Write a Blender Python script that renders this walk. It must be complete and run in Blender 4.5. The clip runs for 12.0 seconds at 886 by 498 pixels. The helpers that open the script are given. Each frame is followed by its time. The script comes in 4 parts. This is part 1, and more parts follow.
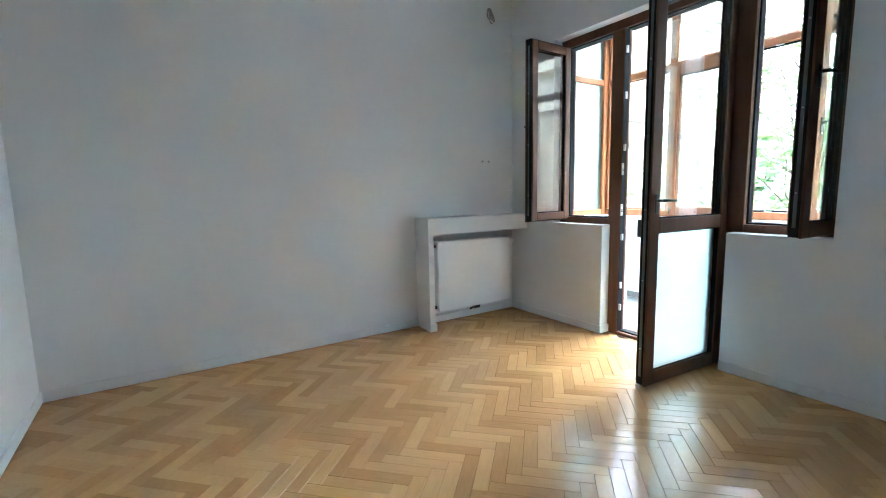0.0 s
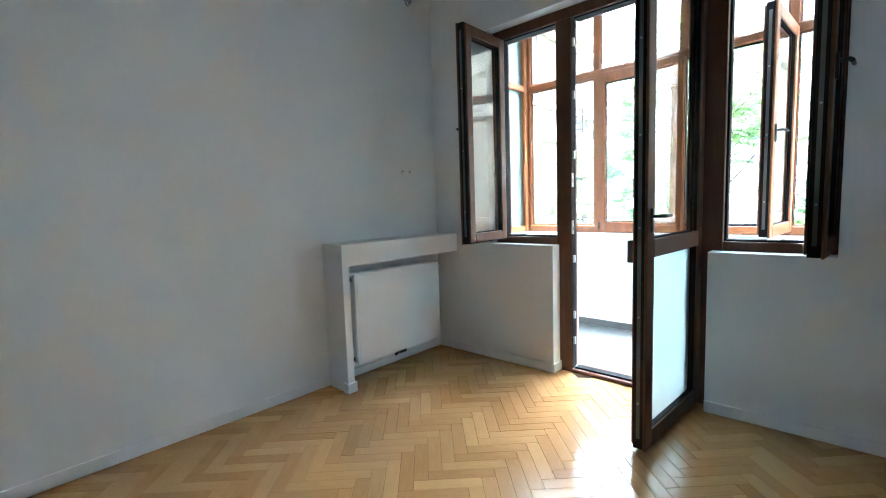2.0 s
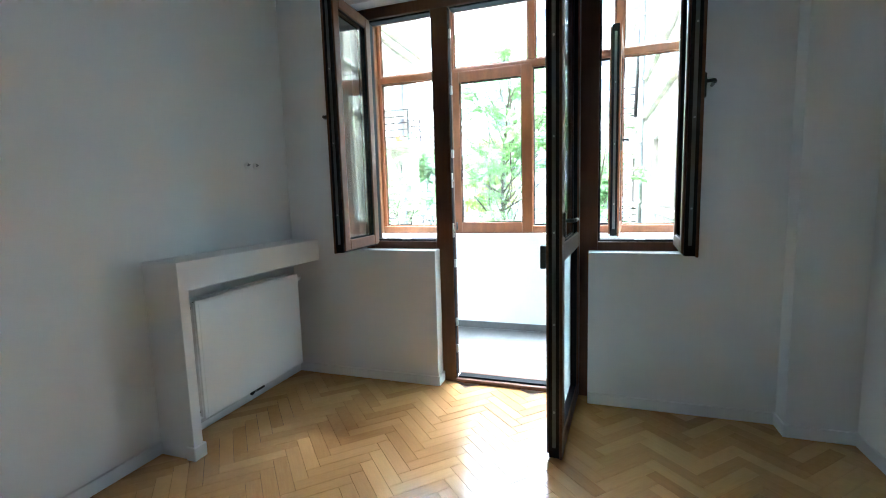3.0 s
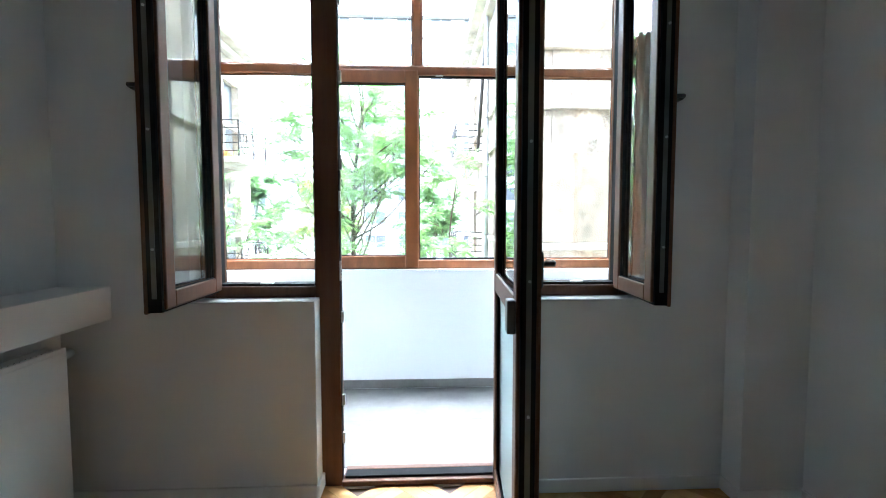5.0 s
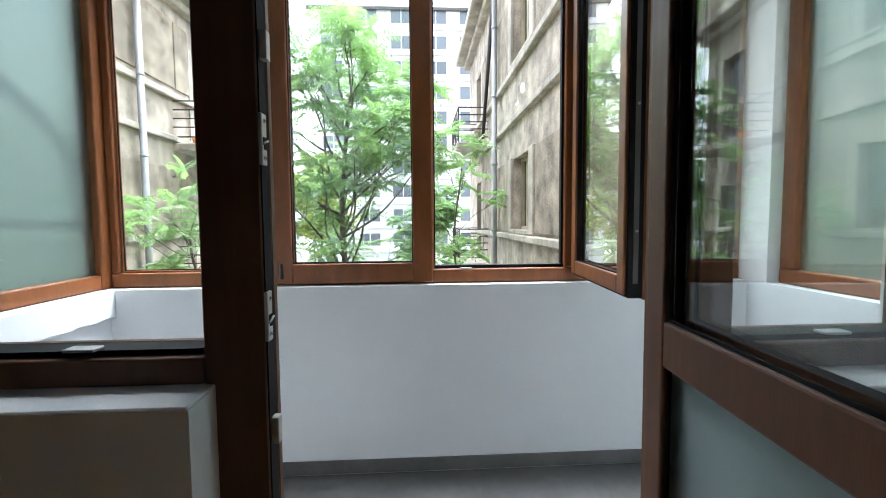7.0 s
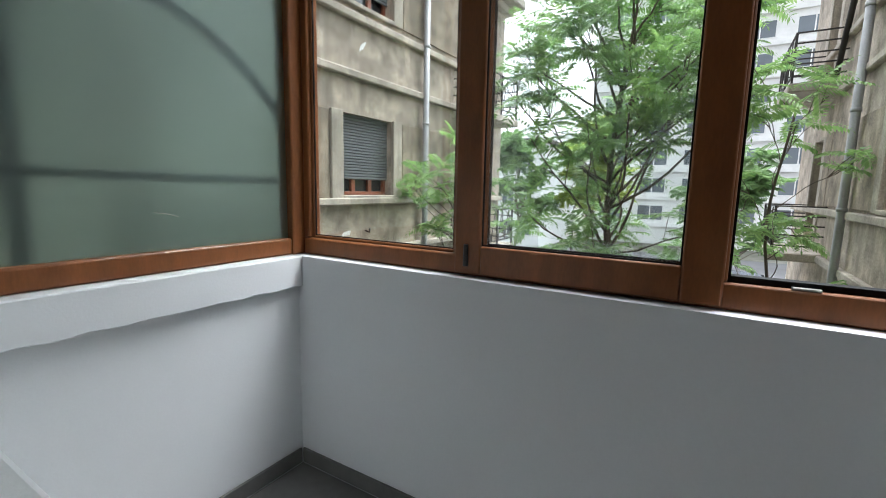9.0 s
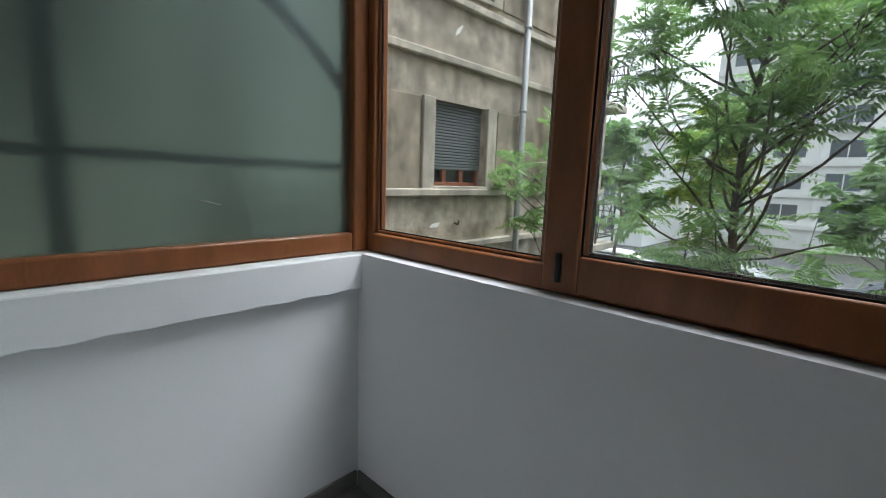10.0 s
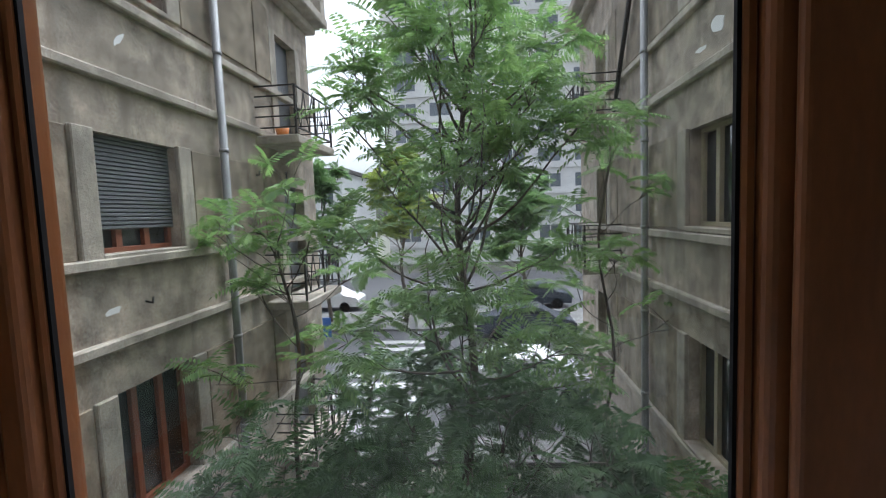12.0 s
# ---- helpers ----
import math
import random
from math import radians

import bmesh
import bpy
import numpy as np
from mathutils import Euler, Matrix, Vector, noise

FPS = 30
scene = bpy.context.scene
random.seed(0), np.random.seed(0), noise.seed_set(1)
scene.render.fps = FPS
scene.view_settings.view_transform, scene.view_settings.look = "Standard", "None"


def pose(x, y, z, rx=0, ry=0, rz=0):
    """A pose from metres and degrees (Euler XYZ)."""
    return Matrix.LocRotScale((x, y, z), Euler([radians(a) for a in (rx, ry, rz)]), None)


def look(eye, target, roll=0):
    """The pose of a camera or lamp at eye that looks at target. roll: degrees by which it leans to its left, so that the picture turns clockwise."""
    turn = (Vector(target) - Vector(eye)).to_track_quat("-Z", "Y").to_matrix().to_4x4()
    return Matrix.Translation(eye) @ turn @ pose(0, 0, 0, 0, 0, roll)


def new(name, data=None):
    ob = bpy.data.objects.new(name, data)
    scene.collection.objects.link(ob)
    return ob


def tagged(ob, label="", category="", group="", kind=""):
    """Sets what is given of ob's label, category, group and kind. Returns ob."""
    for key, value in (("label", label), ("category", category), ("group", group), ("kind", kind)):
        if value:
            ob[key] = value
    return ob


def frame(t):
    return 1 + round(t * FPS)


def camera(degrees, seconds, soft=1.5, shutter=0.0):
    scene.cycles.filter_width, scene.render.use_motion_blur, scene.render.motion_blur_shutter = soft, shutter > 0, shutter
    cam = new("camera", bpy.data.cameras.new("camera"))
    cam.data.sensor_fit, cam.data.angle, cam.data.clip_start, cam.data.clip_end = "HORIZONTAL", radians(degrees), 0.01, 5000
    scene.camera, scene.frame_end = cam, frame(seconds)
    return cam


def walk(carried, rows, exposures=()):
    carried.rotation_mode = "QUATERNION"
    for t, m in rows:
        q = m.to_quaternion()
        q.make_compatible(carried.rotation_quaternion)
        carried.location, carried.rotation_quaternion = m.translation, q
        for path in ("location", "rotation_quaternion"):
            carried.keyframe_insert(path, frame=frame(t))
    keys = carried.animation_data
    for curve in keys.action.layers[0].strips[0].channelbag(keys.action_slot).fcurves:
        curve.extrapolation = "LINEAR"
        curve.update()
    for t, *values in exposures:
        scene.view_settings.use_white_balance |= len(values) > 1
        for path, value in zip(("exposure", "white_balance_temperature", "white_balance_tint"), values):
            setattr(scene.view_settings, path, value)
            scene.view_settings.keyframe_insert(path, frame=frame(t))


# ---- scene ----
cam = camera(90.1, 12.0, 1.0)
PATH = [
    (0, (0.692, 2.698, 1.298), (1.757, 4.372, 1.044), -1.2),
    (0.5, (0.785, 2.787, 1.283), (1.995, 4.366, 1.069), -1.2),
    (1, (0.909, 2.973, 1.303), (2.127, 4.546, 1.099), -1.3),
    (1.5, (0.956, 3.258, 1.32), (2.206, 4.807, 1.125), -1.6),
    (2, (0.988, 3.587, 1.304), (2.45, 4.938, 1.111), -1.9),
    (2.5, (1.069, 3.899, 1.293), (2.763, 4.944, 1.094), -2.0),
    (3, (1.088, 4.171, 1.346), (2.967, 4.815, 1.116), -1.7),
    (3.5, (1.062, 4.293, 1.378), (3.024, 4.607, 1.156), -1.5),
    (5.5, (2.226, 4.793, 1.327), (4.22, 4.674, 1.225), -0.1),
    (6, (2.579, 4.828, 1.3), (4.571, 4.684, 1.196), -0.6),
    (6.5, (2.9, 4.826, 1.307), (4.887, 4.631, 1.186), -0.6),
    (8.5, (3.885, 4.739, 1.285), (5.732, 5.47, 1.057), 0.6),
    (9, (4.098, 4.778, 1.286), (5.793, 5.803, 1.011), 1.2),
    (9.5, (4.19, 4.845, 1.262), (5.719, 6.097, 0.953), 2.3),
    (10, (4.428, 4.951, 1.274), (5.867, 6.303, 0.952), 2.0),
    (10.5, (4.65, 5.088, 1.313), (6.077, 6.46, 1.027), 2.4),
    (11, (4.814, 5.39, 1.392), (6.476, 6.483, 1.182), 3.1),
    (11.5, (4.949, 5.636, 1.391), (6.822, 6.32, 1.229), 0.5),
    (12, (5.066, 5.818, 1.416), (7.05, 6.012, 1.262), -2.2),
]
EXPOSURES = [(0.0, 5.95, 5000, 4), (0.5, 6.05, 5000, 4), (2.5, 5.5, 5000, 2), (3.5, 5.3, 5050, 3), (5.5, 4.5, 5300, 7), (6.5, 3.55, 5550, 8), (8.5, 2.32, 6000, 9), (9.5, 1.82, 5950, 8), (10.5, 1.48, 5950, 9), (12.0, 1.22, 5750, 12)]
walk(cam, [(t, look(eye, target, roll)) for t, eye, target, roll in PATH], EXPOSURES)

# ---- light ----
world = bpy.data.worlds.new("overcast_sky")
scene.world = world
world.use_nodes = True
wn, wl = world.node_tree.nodes, world.node_tree.links
sky = wn.new("ShaderNodeTexSky")
sky.sky_type = "NISHITA"
sky.sun_disc = False
sky.sun_elevation, sky.sun_rotation = radians(68), radians(108)
sky.air_density, sky.dust_density, sky.ozone_density = 1.0, 6.0, 1.0
hs = wn.new("ShaderNodeHueSaturation")
hs.inputs["Saturation"].default_value = 0.14
wl.new(sky.outputs[0], hs.inputs["Color"])
wl.new(hs.outputs[0], wn["Background"].inputs[0])
wn["Background"].inputs[1].default_value = 0.15

sun_data = bpy.data.lights.new("sun", "SUN")
sun_data.energy, sun_data.angle, sun_data.color = 0.8, radians(40), (1.0, 0.97, 0.92)
sun = new("sun", sun_data)
sun.matrix_world = look((0, 0, 20), (-3.6, 1.2, 11.0))


# ---- materials ----
def material(name, base, rough=0.6, metal=0.0, var=0.08, scale=4.0, fine=60.0, bump=0.1, dark=None, stain=0.0,
             random_amount=0.0, stretch=(1, 1, 1), spec=0.5, islands=False, relief=0.004, streaks=0.0):
    """A surface with variation at two scales, fine relief and optional stains."""
    m = bpy.data.materials.new(name)
    m.use_nodes = True
    n, l = m.node_tree.nodes, m.node_tree.links
    b = n["Principled BSDF"]
    b.inputs["Roughness"].default_value = rough
    b.inputs["Metallic"].default_value = metal
    b.inputs["Specular IOR Level"].default_value = spec
    co = n.new("ShaderNodeTexCoord")
    mp = n.new("ShaderNodeMapping")
    mp.inputs["Scale"].default_value = stretch
    l.new(co.outputs["Object"], mp.inputs[0])
    big, small = n.new("ShaderNodeTexNoise"), n.new("ShaderNodeTexNoise")
    for t, s, d in ((big, scale, 4.0), (small, fine, 3.0)):
        t.inputs["Scale"].default_value, t.inputs["Detail"].default_value = s, d
        l.new(mp.outputs[0], t.inputs["Vector"])
    add = n.new("ShaderNodeMath")
    add.operation = "MULTIPLY_ADD"
    l.new(small.outputs[0], add.inputs[0])
    add.inputs[1].default_value = 0.5
    l.new(big.outputs[0], add.inputs[2])
    value = add.outputs[0]
    if random_amount:
        info = n.new("ShaderNodeNewGeometry" if islands else "ShaderNodeObjectInfo")
        r = n.new("ShaderNodeMath")
        r.operation = "MULTIPLY_ADD"
        l.new(info.outputs["Random Per Island" if islands else "Random"], r.inputs[0])
        r.inputs[1].default_value = random_amount
        l.new(value, r.inputs[2])
        value = r.outputs[0]
    ramp = n.new("ShaderNodeMapRange")
    ramp.inputs["From Min"].default_value = 0.35
    ramp.inputs["From Max"].default_value = 1.15 + random_amount
    l.new(value, ramp.inputs[0])
    mix = n.new("ShaderNodeMix")
    mix.data_type = "RGBA"
    lo = dark or tuple(c * (1 - 2 * var) for c in base)
    hi = tuple(min(1, c * (1 + var)) for c in base)
    mix.inputs[6].default_value, mix.inputs[7].default_value = (*lo, 1), (*hi, 1)
    l.new(ramp.outputs[0], mix.inputs[0])
    col = mix.outputs[2]
    if stain:
        st = n.new("ShaderNodeTexNoise")
        st.inputs["Scale"].default_value, st.inputs["Detail"].default_value = 0.7, 8.0
        st.inputs["Roughness"].default_value = 0.7
        l.new(mp.outputs[0], st.inputs["Vector"])
        sr = n.new("ShaderNodeMapRange")
        sr.inputs["From Min"].default_value, sr.inputs["From Max"].default_value = 0.45, 0.7
        sr.inputs["To Max"].default_value = stain
        l.new(st.outputs[0], sr.inputs[0])
        sm = n.new("ShaderNodeMix")
        sm.data_type = "RGBA"
        l.new(sr.outputs[0], sm.inputs[0])
        l.new(col, sm.inputs[6])
        sm.inputs[7].default_value = (*(c * 0.45 for c in base), 1)
        col = sm.outputs[2]
    if streaks:
        sp = n.new("ShaderNodeMapping")
        sp.inputs["Scale"].default_value = (3.5, 3.5, 0.25)
        l.new(co.outputs["Object"], sp.inputs[0])
        sn = n.new("ShaderNodeTexNoise")
        sn.inputs["Scale"].default_value, sn.inputs["Detail"].default_value = 1.6, 6.0
        l.new(sp.outputs[0], sn.inputs["Vector"])
        sr2 = n.new("ShaderNodeMapRange")
        sr2.inputs["From Min"].default_value, sr2.inputs["From Max"].default_value = 0.5, 0.72
        sr2.inputs["To Max"].default_value = streaks
        l.new(sn.outputs[0], sr2.inputs[0])
        sm2 = n.new("ShaderNodeMix")
        sm2.data_type = "RGBA"
        l.new(sr2.outputs[0], sm2.inputs[0])
        l.new(col, sm2.inputs[6])
        sm2.inputs[7].default_value = (*(c * 0.4 for c in base), 1)
        col = sm2.outputs[2]
    l.new(col, b.inputs["Base Color"])
    if bump:
        bp = n.new("ShaderNodeBump")
        bp.inputs["Strength"].default_value, bp.inputs["Distance"].default_value = bump, relief
        l.new(small.outputs[0], bp.inputs["Height"])
        l.new(bp.outputs[0], b.inputs["Normal"])
    return m


def glass(name, tint=(1, 1, 1), rough=0.0, dirt=0.0):
    m = bpy.data.materials.new(name)
    m.use_nodes = True
    n, l = m.node_tree.nodes, m.node_tree.links
    b = n["Principled BSDF"]
    b.inputs["Base Color"].default_value = (*tint, 1)
    b.inputs["Transmission Weight"].default_value = 1.0
    b.inputs["Roughness"].default_value = rough
    b.inputs["IOR"].default_value = 1.45
    if dirt:
        no = n.new("ShaderNodeTexNoise")
        no.inputs["Scale"].default_value, no.inputs["Detail"].default_value = 1.7, 5.0
        mp = n.new("ShaderNodeMapRange")
        mp.inputs["From Min"].default_value, mp.inputs["From Max"].default_value = 0.45, 0.8
        mp.inputs["To Max"].default_value = dirt
        l.new(no.outputs[0], mp.inputs[0])
        di = n.new("ShaderNodeBsdfDiffuse")
        di.inputs[0].default_value = (0.7, 0.75, 0.78, 1)
        mx = n.new("ShaderNodeMixShader")
        l.new(mp.outputs[0], mx.inputs[0])
        l.new(b.outputs[0], mx.inputs[1])
        l.new(di.outputs[0], mx.inputs[2])
        l.new(mx.outputs[0], n["Material Output"].inputs[0])
    return m


PAINT = material("white_wall_paint", (0.82, 0.82, 0.81), 0.75, var=0.025, scale=1.2, fine=180, bump=0.06)
# white paint, its base greyed and blued to carry the balcony's shade
SHADED_PAINT = material("shaded_white_paint", (0.70, 0.715, 0.735), 0.7, var=0.03, scale=1.5, fine=120, bump=0.12)
CEILING = material("ceiling_paint", (0.82, 0.82, 0.81), 0.8, var=0.02, bump=0.05)
SKIRTING = material("skirting_paint", (0.80, 0.80, 0.79), 0.5, var=0.02, bump=0.03)
PARQUET = material("oak_parquet", (0.66, 0.385, 0.15), 0.18, var=0.05, dark=(0.37, 0.178, 0.058), scale=5, fine=40, bump=0.05,
                   random_amount=1.2, stretch=(1.2, 14, 4))
PARQUET_FAR = material("oak_parquet_far", (0.66, 0.385, 0.15), 0.18, var=0.05, dark=(0.37, 0.178, 0.058), scale=5, fine=40, bump=0.05,
                       random_amount=1.2, islands=True)
SUBFLOOR = material("parquet_joint", (0.10, 0.055, 0.024), 0.7, bump=0.0)
WALNUT = material("walnut_laminate", (0.13, 0.056, 0.027), 0.45, var=0.18, scale=6, fine=50, bump=0.08, stretch=(6, 6, 0.6), spec=0.28)
OAK = material("golden_oak_laminate", (0.225, 0.080, 0.026), 0.36, var=0.2, scale=6, fine=50, bump=0.08, stretch=(3, 3, 0.8), spec=0.4)
BLACK = material("black_gasket", (0.006, 0.006, 0.007), 0.75, bump=0.02, spec=0.2)
STEEL = material("galvanised_steel", (0.55, 0.55, 0.53), 0.35, 0.9, bump=0.03)
DULL = material("dull_hardware_steel", (0.16, 0.16, 0.155), 0.5, 0.6, bump=0.03)
ZINC = material("zinc_pipe", (0.36, 0.36, 0.36), 0.55, 0.3, var=0.2, scale=3, bump=0.05)
ENAMEL = material("white_enamel", (0.82, 0.82, 0.81), 0.3, var=0.015, bump=0.01)
PLASTIC = material("black_plastic", (0.02, 0.02, 0.02), 0.35, bump=0.02)
WHITE_PLASTIC = material("white_plastic", (0.78, 0.78, 0.76), 0.4, bump=0.01)
CABLE = material("grey_cable", (0.25, 0.25, 0.26), 0.5, bump=0.02)
TILE = material("grey_floor_tile", (0.145, 0.142, 0.136), 0.5, var=0.22, scale=4, fine=22, bump=0.03, random_amount=0.1)
GROUT = material("tile_grout", (0.15, 0.147, 0.141), 0.8, bump=0.1)
GLASS = glass("clear_glass", (0.97, 1.0, 0.985))
DIRTY_GLASS = glass("dusty_glass", (0.97, 1.0, 0.985), dirt=0.05)
FROSTED = glass("frosted_glass", (0.65, 0.825, 0.825), rough=0.55)
GREEN_FROSTED = glass("green_frosted_glass", (0.272, 0.425, 0.415), rough=0.34)
PLASTER = material("weathered_grey_plaster", (0.53, 0.45, 0.36), 0.9, var=0.5, scale=3.2, fine=30, bump=0.5, stain=0.8, relief=0.006, streaks=0.6)
PANEL = material("weathered_brown_plaster", (0.40, 0.33, 0.245), 0.9, var=0.5, scale=3.4, fine=38, bump=0.6, stain=0.7, relief=0.008, streaks=0.45)
CONCRETE = material("pale_concrete_trim", (0.53, 0.47, 0.385), 0.85, var=0.38, scale=2.5, fine=40, bump=0.8, stain=0.6, relief=0.008, streaks=0.5)
BLIND = material("grey_roller_blind", (0.15, 0.155, 0.165), 0.5, var=0.1, bump=0.03)
REDWOOD = material("red_brown_window_wood", (0.26, 0.085, 0.045), 0.5, var=0.15, bump=0.05)
OLDWOOD = material("old_cream_window_wood", (0.42, 0.36, 0.24), 0.6, var=0.2, bump=0.1)
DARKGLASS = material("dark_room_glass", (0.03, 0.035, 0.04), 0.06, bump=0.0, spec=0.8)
IRON = material("rusty_dark_iron", (0.06, 0.052, 0.048), 0.6, 0.4, var=0.3, bump=0.1)
BARK = material("tree_bark", (0.13, 0.105, 0.08), 0.9, var=0.3, scale=5, fine=40, bump=0.6)
ASPHALT = material("street_asphalt", (0.085, 0.085, 0.088), 0.85, var=0.2, scale=0.6, fine=30, bump=0.3)
YARD = material("yard_gravel_and_weeds", (0.13, 0.125, 0.10), 0.95, var=0.4, dark=(0.05, 0.058, 0.035), scale=1.0, fine=12, bump=0.8)
FAR_WALL = material("pale_concrete_block", (0.82, 0.81, 0.79), 0.85, var=0.08, scale=0.25, fine=3, bump=0.05, stain=0.2)
FAR_WHITE = material("white_render_block", (0.80, 0.80, 0.79), 0.85, var=0.06, scale=0.3, fine=3, bump=0.05)
# grey base imitates the glare that washes out distant panes
FAR_GLASS = material("hazed_far_glass", (0.16, 0.185, 0.21), 0.12, var=0.3, scale=0.4, bump=0.0, random_amount=0.8, spec=0.7)
ROAD_PAINT = material("white_road_paint", (0.42, 0.42, 0.41), 0.7, var=0.15, scale=3, fine=30, bump=0.1, stain=0.4)
PAVING = material("grey_paving", (0.17, 0.168, 0.16), 0.85, var=0.25, scale=1.5, fine=25, bump=0.3, stain=0.4)
ROOFING = material("dark_roofing", (0.12, 0.11, 0.10), 0.8, bump=0.1)
CAR_PAINTS = [material("silver_car_paint", (0.45, 0.46, 0.48), 0.25, 0.4, bump=0.0), material("white_car_paint", (0.75, 0.75, 0.75), 0.25, bump=0.0),
              material("dark_car_paint", (0.05, 0.06, 0.08), 0.25, bump=0.0)]
BLUE_SIGN = material("blue_sign_enamel", (0.03, 0.12, 0.45), 0.4, bump=0.0)
ORANGE = material("orange_plastic", (0.65, 0.22, 0.05), 0.5, bump=0.0)


def leaf_material(name, light, dark):
    m = material(name, light, 0.45, var=0.2, dark=dark, scale=0.9, fine=9, bump=0.0, random_amount=0.7, islands=True)
    n, l = m.node_tree.nodes, m.node_tree.links
    b = n["Principled BSDF"]
    tr = n.new("ShaderNodeBsdfTranslucent")
    l.new(b.inputs["Base Color"].links[0].from_socket, tr.inputs[0])
    mx = n.new("ShaderNodeMixShader")
    mx.inputs[0].default_value = 0.5
    l.new(b.outputs[0], mx.inputs[1])
    l.new(tr.outputs[0], mx.inputs[2])
    l.new(mx.outputs[0], n["Material Output"].inputs[0])
    return m


LEAF = leaf_material("green_leaves", (0.31, 0.46, 0.15), (0.075, 0.175, 0.055))
LEAF_FAR = leaf_material("yellow_green_leaves", (0.36, 0.42, 0.08), (0.12, 0.20, 0.04))
LEAF_DARK = leaf_material("dark_green_leaves", (0.20, 0.31, 0.12), (0.07, 0.14, 0.05))
# darker copy of the leaf colour for the shade low in the courtyard
LEAF_SHADE = leaf_material("shaded_leaves", (0.12, 0.21, 0.075), (0.035, 0.09, 0.032))


# ---- building helpers ----
def add_box(bm, lo, hi, bevel=0.0, segments=1):
    lo, hi = [min(a, b) for a, b in zip(lo, hi)], [max(a, b) for a, b in zip(lo, hi)]
    vs = [bm.verts.new((x, y, z)) for x in (lo[0], hi[0]) for y in (lo[1], hi[1]) for z in (lo[2], hi[2])]
    fs = [bm.faces.new([vs[i] for i in q]) for q in ((0, 1, 3, 2), (4, 6, 7, 5), (0, 4, 5, 1), (2, 3, 7, 6), (0, 2, 6, 4), (1, 5, 7, 3))]
    if bevel:
        edges = list({e for f in fs for e in f.edges})
        bmesh.ops.bevel(bm, geom=edges, offset=bevel, segments=segments, affect="EDGES", profile=0.5)
    return vs


def add_tube(bm, points, radii, sides=8, cap=True):
    rings = []
    for i, p in enumerate(points):
        p = Vector(p)
        d = (Vector(points[min(i + 1, len(points) - 1)]) - Vector(points[max(i - 1, 0)])).normalized()
        side = d.cross(Vector((0, 0, 1)) if abs(d.z) < 0.95 else Vector((1, 0, 0))).normalized()
        up = side.cross(d)
        r = radii[i] if hasattr(radii, "__len__") else radii
        rings.append([bm.verts.new(p + r * (math.cos(a) * side + math.sin(a) * up)) for a in (2 * math.pi * k / sides for k in range(sides))])
    for a, b in zip(rings, rings[1:]):
        for k in range(sides):
            f = bm.faces.new((a[k], a[(k + 1) % sides], b[(k + 1) % sides], b[k]))
            f.smooth = True
    if cap:
        bm.faces.new(rings[0][::-1])
        bm.faces.new(rings[-1])


def mesh_of(name, bm, mat):
    bmesh.ops.recalc_face_normals(bm, faces=bm.faces)
    me = bpy.data.meshes.new(name)
    bm.to_mesh(me)
    bm.free()
    me.materials.append(mat)
    return me


def part(name, bm, mat, parent=None, label=""):
    ob = new(name, mesh_of(name, bm, mat))
    ob.parent = parent
    return tagged(ob, label)


def box(name, lo, hi, mat, parent=None, bevel=0.0, label="", segments=1):
    bm = bmesh.new()
    add_box(bm, lo, hi, bevel, segments)
    return part(name, bm, mat, parent, label)


def boxes(name, spans, mat, parent=None, bevel=0.0, label=""):
    bm = bmesh.new()
    for lo, hi in spans:
        add_box(bm, lo, hi, bevel)
    return part(name, bm, mat, parent, label)


def tube(name, points, radii, mat, parent=None, sides=8, label=""):
    bm = bmesh.new()
    add_tube(bm, points, radii, sides)
    return part(name, bm, mat, parent, label)


def empty(name, m, label, category, group="", kind=""):
    ob = new(name)
    ob.matrix_basis = m
    ob.empty_display_size = 0.1
    return tagged(ob, label, category, group, kind)


def structure(ob, label, category):
    return tagged(ob, label, category, kind="structure")


# ---- the plan, in metres ----
WEST, SOUTH, NORTH, EAST = -0.06, 2.865, 6.395, 3.955
CEIL = 3.36
OUT = 4.235                      # outer face of the window wall
OPEN_R, OPEN_L = 3.625, 5.80      # window opening, along y
DOOR_R, DOOR_L = 4.20, 5.215     # door opening under the sills
SILL, HEAD = 0.975, 2.69
BX, BN, BS = 5.42, 6.30, 3.06    # balcony: parapet, north and south inner faces
BSILL = 0.975

# ---- room shell ----
structure(boxes("floor", [((WEST - 0.2, SOUTH - 0.2, -0.22), (OUT - 0.01, NORTH + 0.2, -0.014)), ((WEST - 0.2, SOUTH - 2.4, -0.22), (2.4, SOUTH - 0.2, -0.014))], SUBFLOOR), "oak herringbone parquet floor with satin varnish", "floor")
structure(box("ceiling", (WEST - 0.2, SOUTH - 2.4, CEIL), (OUT, NORTH + 0.2, CEIL + 0.2), CEILING), "plain white painted ceiling of the room", "ceiling")
structure(box("wall_north", (WEST - 0.2, NORTH, -0.2), (EAST, NORTH + 0.25, CEIL), PAINT), "long white painted wall of the room", "wall")
structure(box("wall_west", (WEST - 0.2, SOUTH - 2.4, -0.2), (WEST, NORTH, CEIL), PAINT), "white painted wall of the room", "wall")
structure(boxes("wall_south", [((2.2, SOUTH - 0.2, -0.2), (EAST, SOUTH, CEIL)), ((WEST, SOUTH - 0.2, 2.3), (2.2, SOUTH, CEIL))], PAINT),
          "white painted wall with a wide doorway to the hall", "wall")
structure(boxes("wall_hall", [((WEST, SOUTH - 2.4, -0.2), (2.4, SOUTH - 2.2, CEIL)), ((2.2, SOUTH - 2.2, -0.2), (2.4, SOUTH - 0.2, CEIL))], PAINT),
          "plain white hall walls closing the place", "wall")
